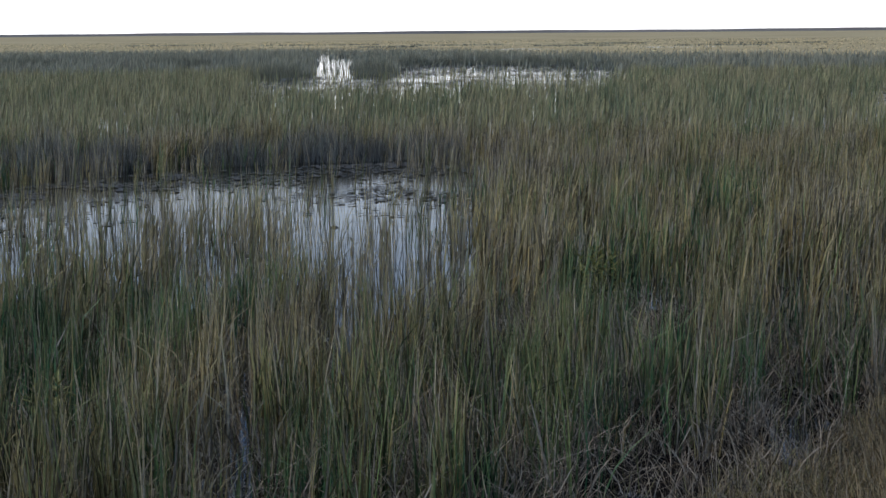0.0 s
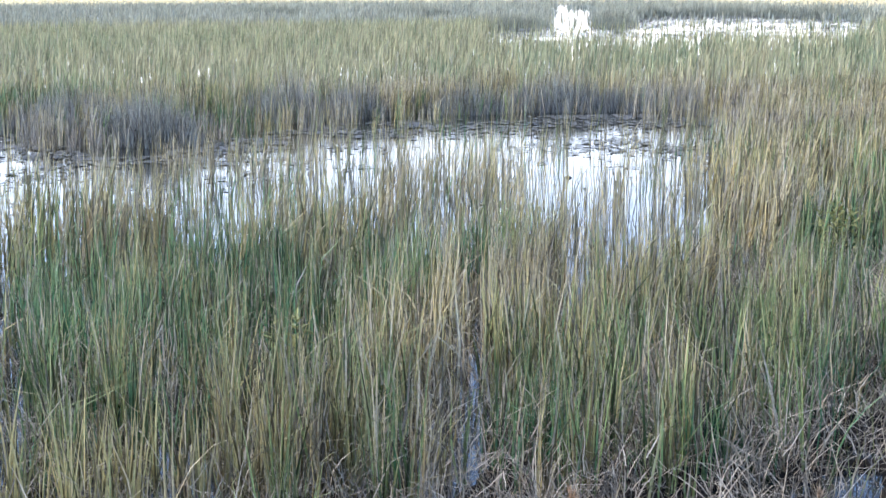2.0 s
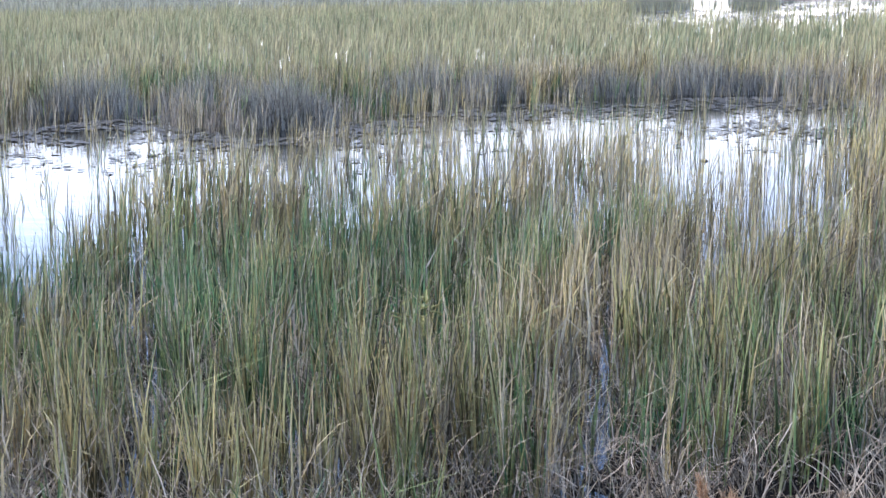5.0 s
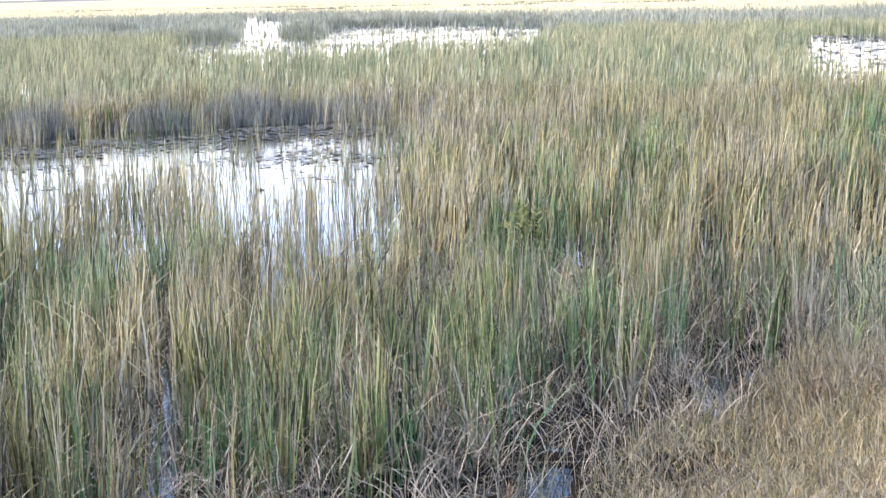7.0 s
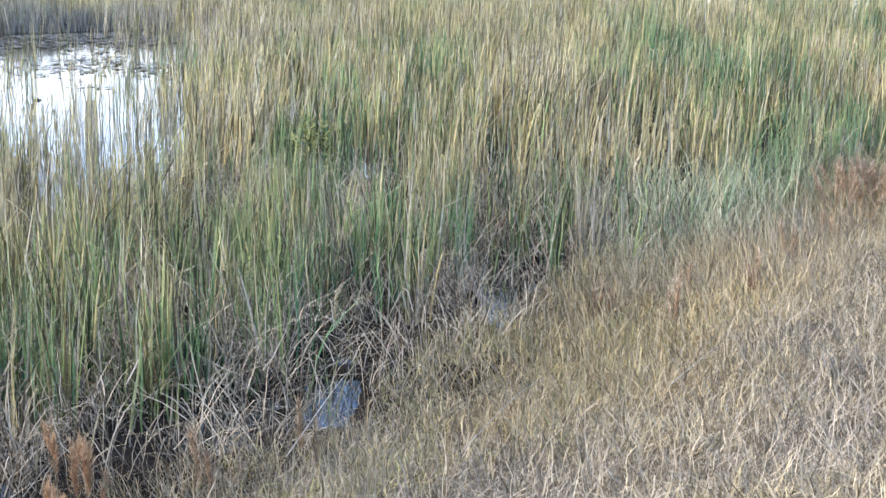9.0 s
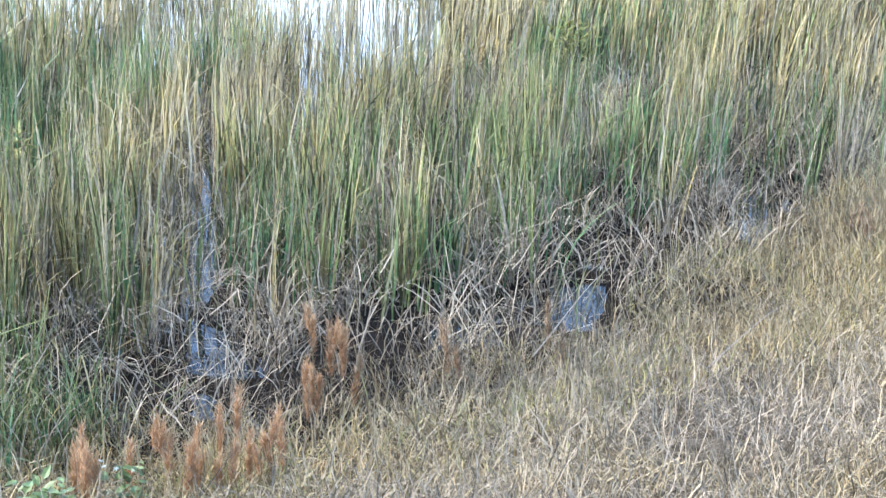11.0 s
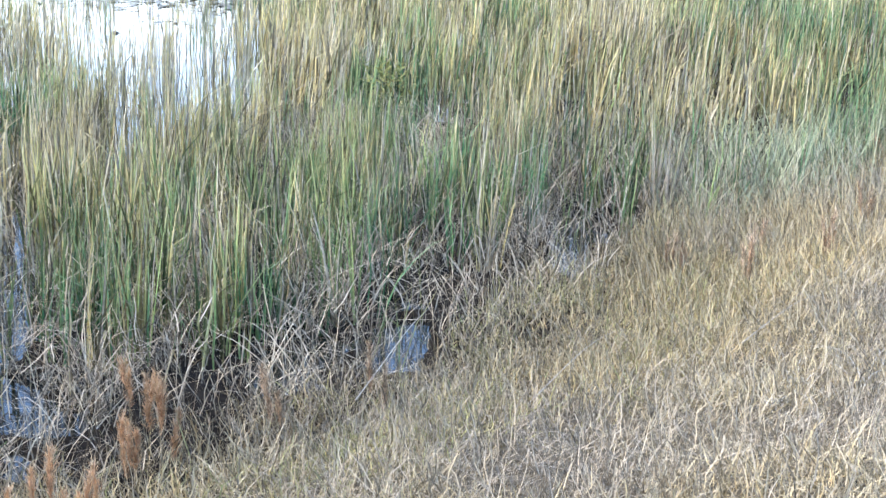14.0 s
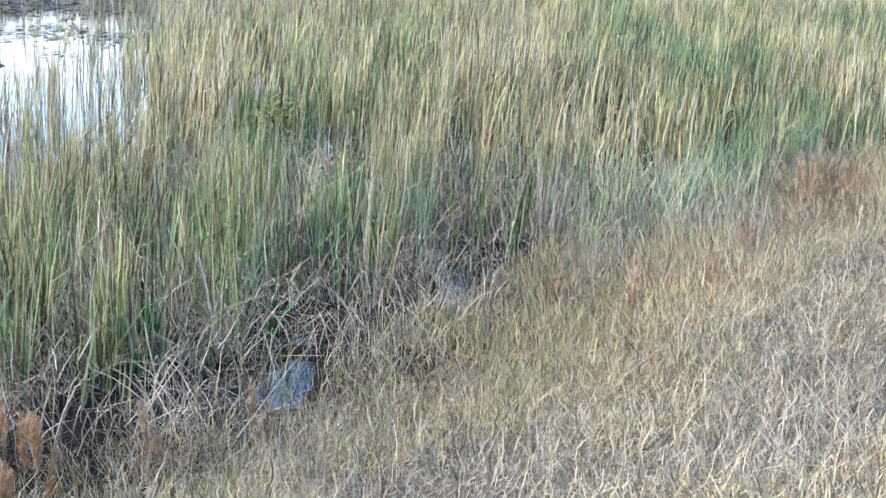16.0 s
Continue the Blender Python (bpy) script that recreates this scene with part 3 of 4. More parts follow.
def golden_plain():
    x, y = scatter(0.22, 150, 520)
    keep = (rng.uniform(0, 1, x.size) > open_water(x, y)) & (np.hypot(x, y) > reed_limit(x) - 55 + rng.uniform(-25, 25, x.size))
    x, y = x[keep], y[keep]
    n = x.size
    base = np.stack([x, y, np.full(n, 0.0)], -1)
    sets = [blades(base, rng.uniform(0, 6.28, n), rng.uniform(0.12, 0.3, n), rng.uniform(0.15, 0.4, n), rng.uniform(0, 0.3, n), rng.uniform(0, 0.6, n),
                   np.clip(0.5 + 0.3 * drift(x, y, 20) + rng.normal(0, 0.1, n), 0, 1), 2)]
    stuff("sunlit_gold_sedge", sets, mat_gold, "golden sedge plain reaching the horizon, coloured bright as if sunlit", "grass")


golden_plain()


# ---- bank grass ----
RUST = [(2.5, 7.7, 0.5), (3.3, 7.5, 0.5), (2.7, 9.2, 0.6), (3.4, 8.4, 0.6), (3.05, 9.8, 0.5), (3.9, 9.1, 0.6), (5.2, 11.0, 0.7), (6.2, 12.4, 0.9), (2.4, 8.4, 0.5)]


def bank_places(near_m2, far_m2):
    x, y = scatter(near_m2, 3.6, 12)
    x2, y2 = scatter(far_m2, 12, 24)
    x, y = np.r_[x, x2], np.r_[y, y2]
    s = inland(x, y)
    s = s + 0.12 * drift(x, y, 0.25, 2)
    dense = (0.6 + 0.4 * np.clip((s + 0.15) / 0.4, 0, 1)) * np.clip(0.85 + 0.4 * drift(x, y, 0.3, 3), 0.5, 1)
    keep = (s > -0.2 - 0.35 * np.clip((x - 1) / 1.5, 0, 1)) & (rng.uniform(0, 1, x.size) < dense) & (np.abs(x) < 14) & (pool_side(x, y) > 0.12)
    x, y, s = x[keep], y[keep], s[keep]
    tone = 0.49 + 0.16 * drift(x, y, 0.4, 1) + 0.2 * drift(x, y, 1.1, 7) - 0.085 * np.clip(s - 0.6, 0, 3) + rng.normal(0, 0.06, x.size)
    for x0, y0, r in RUST:
        tone = tone + 0.2 * np.exp(-np.hypot(x - x0, y - y0) ** 2 / (1.3 * r) ** 2)
    olive = np.clip((4.2 - x) / 1.6, 0, 1) * np.clip(1.7 - s, 0, 1) * np.clip(0.5 + 0.6 * drift(x, y, 0.35, 12), 0, 1)
    tone = np.where(rng.uniform(0, 1, x.size) < 0.7 * olive, rng.uniform(0.84, 0.95, x.size), np.where(tone > 0.8, 0.8, tone))
    tone = np.clip(tone, 0, 1)
    return x, y, np.stack([x, y, height(x, y) - 0.01], -1), tone


def bank_grass():
    x, y, base, tone = bank_places(2100, 300)
    n = x.size
    size = (0.18 + 0.05 * drift(x, y, 0.4, 2) + 0.12 * np.exp(-np.maximum(inland(x, y), 0) / 0.4)) * rng.uniform(0.5, 1.35, n) * np.clip(pool_side(x, y) / 0.5, 0.55, 1)
    broken = rng.uniform(0.3, 0.9, n), np.where(rng.uniform(0, 1, n) > 0.5, rng.uniform(-1.8, 1.8, n), 0)
    # half of the blades lie caught in the mat
    base[:, 2] += np.where(rng.uniform(0, 1, n) < 0.6, rng.uniform(0, 0.11, n), 0)
    mat = [blades(base, rng.uniform(0, 6.28, n), size, rng.uniform(0.0035, 0.0075, n), rng.uniform(0.0, 2.3, n), rng.uniform(-2.4, 2.4, n), tone, 4, kink=broken, power=1.0, wobble=0.38)]
    stuff("bank_grass", mat, mat_grass, "matted dry tan grass covering the bank", "grass")
    x, y, base, tone = bank_places(300, 40)
    n = x.size
    base[:, 2] += rng.uniform(0, 0.08, n)
    broken = rng.uniform(0.3, 0.9, n), np.where(rng.uniform(0, 1, n) > 0.5, rng.uniform(-1.6, 1.6, n), 0)
    tall = [blades(base, rng.uniform(0, 6.28, n), rng.uniform(0.16, 0.46, n), rng.uniform(0.0035, 0.007, n), rng.uniform(0.05, 1.7, n), rng.uniform(-1.4, 2.4, n), 0.15 + tone * 0.3, 5, kink=broken, power=1.0, wobble=0.22)]
    stuff("grass_stems", tall, mat_grass, "long pale bent grass stems over the mat", "grass")


bank_grass()


def standing_straw():
    """Loose knee-high straw along the water's edge, thicker and ruddier up the shore."""
    x, y = scatter(620, 6.5, 17.5)
    s = inland(x, y) + 0.15 * drift(x, y, 0.4, 2)
    chance = np.clip((s + 0.35) / 0.3, 0, 1) * np.clip((1.9 - s) / 1.3, 0, 1) * np.clip((x - 0.2) / 2.6, 0.12, 1) * np.clip(0.55 + 0.8 * drift(x, y, 0.3, 14), 0.08, 1)
    keep = (rng.uniform(0, 1, x.size) < chance) & (pool_side(x, y) > 0.22 + 0.15 * drift(x, y, 0.2)) & (x > -1.6) & (y > 6.2)
    x, y = x[keep], y[keep]
    n = x.size
    base = np.stack([x, y, np.maximum(height(x, y), -0.04) - 0.01], -1)
    tone = np.clip(0.5 + 0.2 * drift(x, y, 0.6, 1) + 0.16 * np.clip((x - 3) / 3, 0, 1) + rng.normal(0, 0.07, n), 0.15, 0.8)
    size = (0.30 + 0.18 * np.clip((x - 2.0) / 2.5, 0, 1) + 0.06 * drift(x, y, 0.5, 3)) * rng.uniform(0.6, 1.3, n)
    broken = rng.uniform(0.4, 0.9, n), np.where(rng.uniform(0, 1, n) > 0.65, rng.uniform(-1.5, 1.8, n), 0)
    sets = [blades(base, rng.normal(2.6, 1.3, n), size, rng.uniform(0.004, 0.0075, n), np.abs(rng.normal(0.12, 0.25, n)), rng.uniform(-0.2, 1.8, n), tone, 5, kink=broken, wobble=0.12)]
    stuff("standing_straw", sets, mat_grass, "loose rusty straw standing along the water's edge", "grass")


standing_straw()


def trodden_grass():
    """Shorter, thinner grass on the top of the bank."""
    x, y = rng.uniform(-9, 9, 40000), rng.uniform(-7, 6.5, 40000)
    d = np.hypot(x, y)
    seen = (d > 3.6) & (np.abs(np.arctan2(x, y) + 0.06) < 0.62)
    keep = (inland(x, y) > 0.3) & ~seen
    x, y = x[keep], y[keep]
    n = x.size
    base = np.stack([x, y, height(x, y) - 0.01], -1)
    sets = [blades(base, rng.uniform(0, 6.28, n), rng.uniform(0.08, 0.26, n), rng.uniform(0.005, 0.012, n), rng.uniform(0.3, 1.4, n), rng.uniform(-0.6, 1.4, n),
                   np.clip(0.42 + 0.25 * drift(x, y, 0.6, 1) + rng.normal(0, 0.13, n), 0, 1), 3)]
    stuff("short_grass", sets, mat_grass, "short trodden dry grass on top of the bank", "grass")


trodden_grass()


def thatch():
    """Dead broken leaves and stems at the foot of the reeds."""
    x, y = scatter(900, 5.5, 15)
    s = inland(x, y)
    keep = (s < 0.0) & (x < 4.5) & (rng.uniform(0, 1, x.size) < np.clip(1.5 + s / 6, 0.3, 1) * np.clip(0.45 - s / 0.8, 0, 1) * np.clip(0.55 + 0.9 * drift(x, y, 0.22, 5), 0.05, 1)) & (rng.uniform(0, 1, x.size) > 0.5 * open_water(x, y)) & (rng.uniform(0, 1, x.size) > 0.9 * hollow(x, y)) & (rng.uniform(-0.05, 0.3, x.size) < pool_side(x, y))
    x, y = x[keep], y[keep]
    n = x.size
    base = np.stack([x, y, np.maximum(height(x, y), -0.05) + np.where(rng.uniform(0, 1, n) < 0.5, 0, rng.uniform(0, 0.22, n))], -1)
    arch = rng.uniform(0, 1, n) < 0.28
    broken = rng.uniform(0.15, 0.8, n), np.where((rng.uniform(0, 1, n) > 0.5) & ~arch, rng.uniform(0.4, 2.2, n), 0)
    sets = [blades(base, rng.uniform(0, 6.28, n), np.where(arch, rng.uniform(0.35, 0.7, n), rng.uniform(0.16, 0.5, n)), rng.uniform(0.0035, 0.0085, n), np.where(arch, rng.uniform(0.0, 0.5, n), rng.uniform(0.1, 1.4, n)), np.where(arch, rng.uniform(1.0, 2.6, n), rng.uniform(-0.5, 0.9, n)),
                   np.clip(rng.normal(0.45, 0.2, n), 0, 1), 5, kink=broken, wobble=0.07)]
    stuff("dead_reed_litter", sets, mat_litter, "tangled grey dead reed stems at the water's edge", "dead reeds")


thatch()


def tangle():
    """Dead leaves caught across the standing reeds."""
    x, y = scatter(250, 5.8, 16)
    s = inland(x, y)
    keep = (s < -0.4) & (rng.uniform(0, 1, x.size) < np.clip(0.45 + 0.9 * drift(x, y, 0.3, 13), 0.1, 1) * np.clip(1.3 + s / 9, 0.35, 1)) & (rng.uniform(0, 1, x.size) > 0.7 * open_water(x, y)) & (x < 3.6)
    x, y = x[keep], y[keep]
    n = x.size
    base = np.stack([x, y, rng.uniform(0.05, 0.42, n)], -1)
    broken = rng.uniform(0.2, 0.8, n), np.where(rng.uniform(0, 1, n) > 0.6, rng.uniform(-1.2, 1.6, n), 0)
    sets = [blades(base, rng.uniform(0, 6.28, n), rng.uniform(0.18, 0.5, n), rng.uniform(0.004, 0.008, n), rng.uniform(0.3, 1.8, n), rng.uniform(-0.5, 0.9, n),
                   np.clip(rng.normal(0.46, 0.2, n), 0, 1), 4, kink=broken, wobble=0.08)]
    stuff("fallen_leaves", sets, mat_litter, "dead straw-grey cattail leaves caught among standing stems", "dead reeds")


tangle()


def pool_stems():
    """Thin standing stems and straws lying across the small pools at the bank's foot."""
    x, y = scatter(110, 6.0, 13)
    s = inland(x, y)
    keep = (s < 0.1) & (pool_side(x, y) < 0.2) & (rng.uniform(0, 1, x.size) < 0.75)
    x, y = x[keep], y[keep]
    n = x.size
    base = np.stack([x, y, np.full(n, -0.05)], -1)
    green = rng.uniform(0, 1, n) < 0.2
    broken = rng.uniform(0.3, 0.8, n), np.where(rng.uniform(0, 1, n) > 0.6, rng.uniform(-1.6, 1.9, n), 0)
    sets = [blades(base, rng.uniform(0, 6.28, n), np.where(green, rng.uniform(0.5, 0.95, n), rng.uniform(0.12, 0.5, n)), rng.uniform(0.004, 0.008, n), np.abs(rng.normal(0.0, 0.22, n)), rng.uniform(-0.2, 0.7, n),
                   np.where(green, rng.uniform(0.55, 0.9, n), rng.uniform(0.0, 0.3, n)), 5, kink=broken, wobble=0.07)]
    stuff("pool_stems", sets, mat_reed, "thin grey and green stems standing in small dark pools", "reeds")
    x, y = scatter(45, 6.0, 13)
    keep = (inland(x, y) < 0.2) & (pool_side(x, y) < 0.35)
    x, y = x[keep], y[keep]
    n = x.size
    base = np.stack([x, y, np.maximum(height(x, y), 0) + rng.uniform(0.005, 0.2, n)], -1)
    sets = [blades(base, rng.uniform(0, 6.28, n), rng.uniform(0.2, 0.55, n), rng.uniform(0.004, 0.008, n), rng.uniform(1.0, 1.6, n), rng.uniform(-0.2, 0.5, n), np.clip(rng.normal(0.45, 0.22, n), 0, 1), 4, wobble=0.06)]
    stuff("pool_straw", sets, mat_litter, "grey straws fallen across small dark pools", "dead reeds")


pool_stems()


# ---- far trees ----
def tree_line():
    """A low dark wood along the horizon, its colour lightened for haze."""
    n = 1500
    th = np.linspace(radians(-75), radians(75), n)
    top = 4.6 + 0.4 * np.sin(th * 31) + 0.2 * np.sin(th * 97 + 1) + 0.9 * np.maximum(0, np.sin(th * 19 + 2)) ** 12
    r = 2600 + 30 * np.sin(th * 23)
    x, y = r * np.sin(th), r * np.cos(th)
    front = np.stack([x, y, np.full(n, -1.0)], -1)
    crest = np.stack([x * 1.004, y * 1.004, top], -1)
    rear = np.stack([x * 1.02, y * 1.02, np.full(n, -1.0)], -1)
    verts = np.concatenate([front, crest, rear])
    i = np.arange(n - 1)
    quads = np.concatenate([np.stack([i, i + 1, i + 1 + n, i + n], -1), np.stack([i + n, i + 1 + n, i + 1 + 2 * n, i + 2 * n], -1)])
    me = mesh_of("tree_line", verts, quads, np.zeros((0, 3), int), mat_trees)
    tagged(new("tree_line", me), "thin dark tree line along the horizon", "trees", kind="stuff")


tree_line()


# ---- cattail clumps along the edge ----
def single_leaf(kind):
    tone = {"green": 0.86, "yellow": 0.54, "dry": 0.18}[kind]
    one = np.ones(1)
    broken = one * rng.uniform(0.4, 0.8), one * (rng.uniform(0.6, 2.0) if rng.uniform() > 0.8 else 0)
    return leaf_mesh("leaf", [blades(np.zeros((1, 3)), one * 0, one * rng.uniform(0.6, 1.25), one * rng.uniform(0.012, 0.019), one * rng.uniform(0.0, 0.1), one * rng.uniform(0.0, 0.4),
                                     np.clip(rng.normal(tone, 0.08, 1), 0, 1), 6, 0.35, broken)], mat_shoot)


LEAVES = {kind: [single_leaf(kind) for _ in range(16)] for kind in ("green", "yellow", "dry")}
CLUMP_LABEL = {
    "green": "tall fresh green cattail clump in dark shallow water",
    "yellow": "yellowing cattail clump standing in shallow water",
    "dry": "dry straw-coloured cattail clump among dead stems",
}


def cattail_clumps():
    x, y = scatter(8.5, 5.6, 12.5, 37, 31)
    s = inland(x, y)
    keep = (s < -0.6) & (s > -3.8) & (open_water(x, y) < 0.5) & (pool_side(x, y) > 0.4) & (rng.uniform(0, 1, x.size) < np.clip(0.1 - s / 2.4, 0, 0.8))
    for px, py in zip(x[keep], y[keep]):
        mood = 0.55 + 0.25 * (px < -0.8) + 0.4 * float(drift(np.array([px]), np.array([py]), 1.3)[0]) + rng.normal(0, 0.15)
        kind = "green" if mood > 0.52 else "yellow" if mood > 0.22 else "dry"
        clump = tagged(new("cattail_clump"), CLUMP_LABEL[kind], "cattails", "cattail clumps at the water's edge")
        clump.matrix_world = pose(px, py, -0.06, 0, 0, rng.uniform(0, 360))
        for _ in range(int(rng.integers(3, 6))):
            own = kind if rng.uniform() < 0.75 else ("dry" if rng.uniform() < 0.5 else "yellow")
            a, r, plane = rng.uniform(0, 6.28), rng.uniform(0.0, 0.15), rng.uniform(0, 360)
            for i in range(int(rng.integers(4, 8))):
                m = pose(r * math.cos(a), r * math.sin(a), 0, 0, 0, plane + 180 * (i % 2) + rng.normal(0, 25)) @ pose(rng.uniform(0, 0.02), 0, 0, rng.normal(0, 4)) @ Matrix.Scale(rng.uniform(0.75, 1.1), 4)
                child("leaf", LEAVES[own][int(rng.integers(0, 16))], clump, "", m)


cattail_clumps()


# ---- feathery broom grass on the bank ----
def plume_mesh(size, fluff):
    """A feathery seed head: short branchlets up a stalk, each with a brush of fine hairs."""
    sets = []
    for k in range(int(size * 46)):
        up, a = (k + rng.uniform(0, 1)) / int(size * 46), rng.uniform(0, 6.28)
        lean, long = rng.uniform(0.05, 0.35) * (1.2 - up), rng.uniform(0.05, 0.10)
        n = 32
        v = rng.uniform(0, 1, n)
        base = np.stack([math.cos(a) * math.sin(lean) * long * v + rng.normal(0, 0.003, n), math.sin(a) * math.sin(lean) * long * v + rng.normal(0, 0.003, n), up * size * 0.8 + v * long], -1)
        sets.append(blades(base, rng.uniform(0, 6.28, n), rng.uniform(0.025, 0.065, n), rng.uniform(0.002, 0.0044, n), rng.uniform(0.1, 0.9, n), rng.uniform(-0.6, 0.6, n),
                           np.clip(rng.normal(0.35 + 0.4 * up, 0.22, n), 0, 1), 2))
    return leaf_mesh("plume", sets, fluff)


def stalk_mesh(tall):
    n = 1
    base = np.c_[rng.normal(0, 0.004, (n, 2)), np.zeros(n)]
    return leaf_mesh("stem", [blades(base, rng.uniform(0, 6.28, n), tall * rng.uniform(0.7, 1.1, n), rng.uniform(0.003, 0.006, n), rng.uniform(0, 0.08, n), rng.uniform(0, 0.2, n),
                                     rng.uniform(0.3, 0.7, n), 4, 0.4)], mat_grass)


mat_faded = leaf_material("faded_fluff", [(0.0, (0.29, 0.205, 0.14)), (0.5, (0.52, 0.355, 0.22)), (1.0, (0.64, 0.50, 0.35))], gloss=0.9, seep=0.35)
PLUMES = [plume_mesh(s, mat_plume) for s in (0.16, 0.20, 0.25, 0.30)]
FADED = [plume_mesh(s, mat_faded) for s in (0.16, 0.20, 0.25, 0.30)]
STALKS = [stalk_mesh(0.5) for _ in range(3)]
# place, height of the tip over the water, heads
BROOMS = [(-0.42, 6.88, 0.56, 7), (-0.47, 6.55, 0.46, 5), (-0.36, 6.75, 0.52, 4), (-1.32, 5.38, 0.50, 5), (-1.25, 5.40, 0.51, 4), (-1.24, 5.58, 0.52, 2), (-1.02, 5.65, 0.52, 3), (-0.95, 5.58, 0.51, 3),
          (-0.84, 5.92, 0.52, 3), (-0.65, 5.75, 0.51, 4), (-0.87, 5.54, 0.50, 4), (-0.55, 5.76, 0.50, 3), (0.20, 7.08, 0.50, 3), (0.72, 7.28, 0.50, 2), (-0.75, 5.50, 0.44, 3),
          (6.3, 12.75, 0.66, 12), (6.1, 12.5, 0.6, 9), (6.5, 12.9, 0.62, 10), (6.35, 12.5, 0.6, 9), (6.75, 13.1, 0.58, 9), (6.2, 12.95, 0.6, 8), (5.9, 11.9, 0.55, 6), (3.9, 9.25, 0.55, 4), (3.6, 9.8, 0.50, 4), (2.95, 9.7, 0.46, 5), (5.2, 11.0, 0.58, 4), (4.6, 10.4, 0.55, 4), (3.3, 9.0, 0.55, 3)]


def broom_grass():
    for x, y, tall, heads in BROOMS:
        z = float(height(np.array([x]), np.array([y]))[0])
        tuft = tagged(new("broom_grass"), ("faded tan" if x > 0.1 else "rust-brown") + " feathery broom grass on the bank's edge", "grass", "feathery grasses on the bank")
        tuft.matrix_world = pose(x, y, z - 0.01)
        for _ in range(heads if x > 0.1 else max(2, int(0.85 * heads))):
            k, lean, way_round = (tall - z) * rng.uniform(0.85 if tall > 0.55 else 0.6, 1.1), rng.uniform(0, 48 if x > 5.8 else 12), rng.uniform(0, 360)
            dx, dy = rng.normal(0, 0.12 if x > 5.8 else 0.045, 2)
            head = int(rng.integers(0, 4))
            size = (0.16, 0.20, 0.25, 0.30)[head]
            turn = pose(dx, dy, 0, lean, 0, way_round)
            grown = turn @ Matrix.Diagonal((1, 1, k / 0.5, 1))
            stem = child("stem", STALKS[int(rng.integers(0, 3))], tuft, "", grown)
            child("plume", (FADED if x > 0.1 else PLUMES)[head], stem, "fluffy faded seed head" if x > 0.1 else "fluffy rust-coloured seed head", grown.inverted() @ turn @ pose(0, 0, max(0.05, k - size)))


broom_grass()


# ---- tufts of fine sedge ----
def tuft_mesh(name, n, tall, tone, spread, mat, wide=1.0):
    base = np.c_[rng.normal(0, spread, (n, 2)), np.zeros(n)]
    broken = rng.uniform(0.4, 0.8, n), np.where(rng.uniform(0, 1, n) > 0.75, rng.uniform(0.4, 1.6, n), 0)
    return leaf_mesh(name, [blades(base, rng.uniform(0, 6.28, n), tall * rng.uniform(0.5, 1.15, n), wide * rng.uniform(0.004, 0.008, n), rng.uniform(0.02, 0.4, n), rng.uniform(0.1, 1.5, n),
                                   np.clip(rng.normal(tone, 0.2, n), 0, 1), 5, 0, broken)], mat)


SEDGE_GREEN = [tuft_mesh("green_leaves", 76, 0.92, 0.6, 0.2, mat_sedge) for _ in range(4)]
LUSH = [tuft_mesh("green_leaves", 96, 0.66, 0.88, 0.13, mat_reed, 1.25) for _ in range(3)]
SEDGE_DRY = [tuft_mesh("dry_leaves", 34, 0.7, 0.15, 0.18, mat_sedge) for _ in range(4)]
SEDGE_AT = [(6.5, 13.6), (6.9, 13.9), (7.2, 14.4), (6.7, 14.6), (6.1, 13.5), (4.75, 12.5), (5.5, 12.9), (4.2, 12.3), (5.0, 13.2), (5.6, 13.6), (3.9, 11.9), (4.5, 12.2), (5.1, 12.7), (5.7, 13.1), (4.6, 13.1), (5.3, 13.6), (4.1, 12.9), (3.6, 11.2), (4.9, 12.0), (5.9, 13.9), (4.3, 11.7), (6.3, 14.0),
            (-2.2, 6.05), (-2.0, 6.2), (-1.75, 6.25), (-1.55, 6.4), (-1.95, 5.85), (-2.4, 6.3), (-2.7, 6.0), (-2.05, 6.6)]


def sedge():
    for x, y in SEDGE_AT:
        z = max(-0.05, float(height(np.array([x]), np.array([y]))[0]))
        tuft = tagged(new("sedge_tuft"), "fine grey-green sedge tuft with dry leaves at the water's edge", "sedge", "sedge tufts along the bank")
        tuft.matrix_world = pose(x, y, z - 0.01, 0, 0, rng.uniform(0, 360)) @ Matrix.Scale(rng.uniform(0.7, 1.1), 4)
        tagged(child("green_leaves", (LUSH if x < 0 else SEDGE_GREEN)[int(rng.integers(0, 3))], tuft), kind="stuff")
        tagged(child("dry_leaves", SEDGE_DRY[int(rng.integers(0, 4))], tuft, "bent straw-grey leaves"), kind="stuff")


sedge()


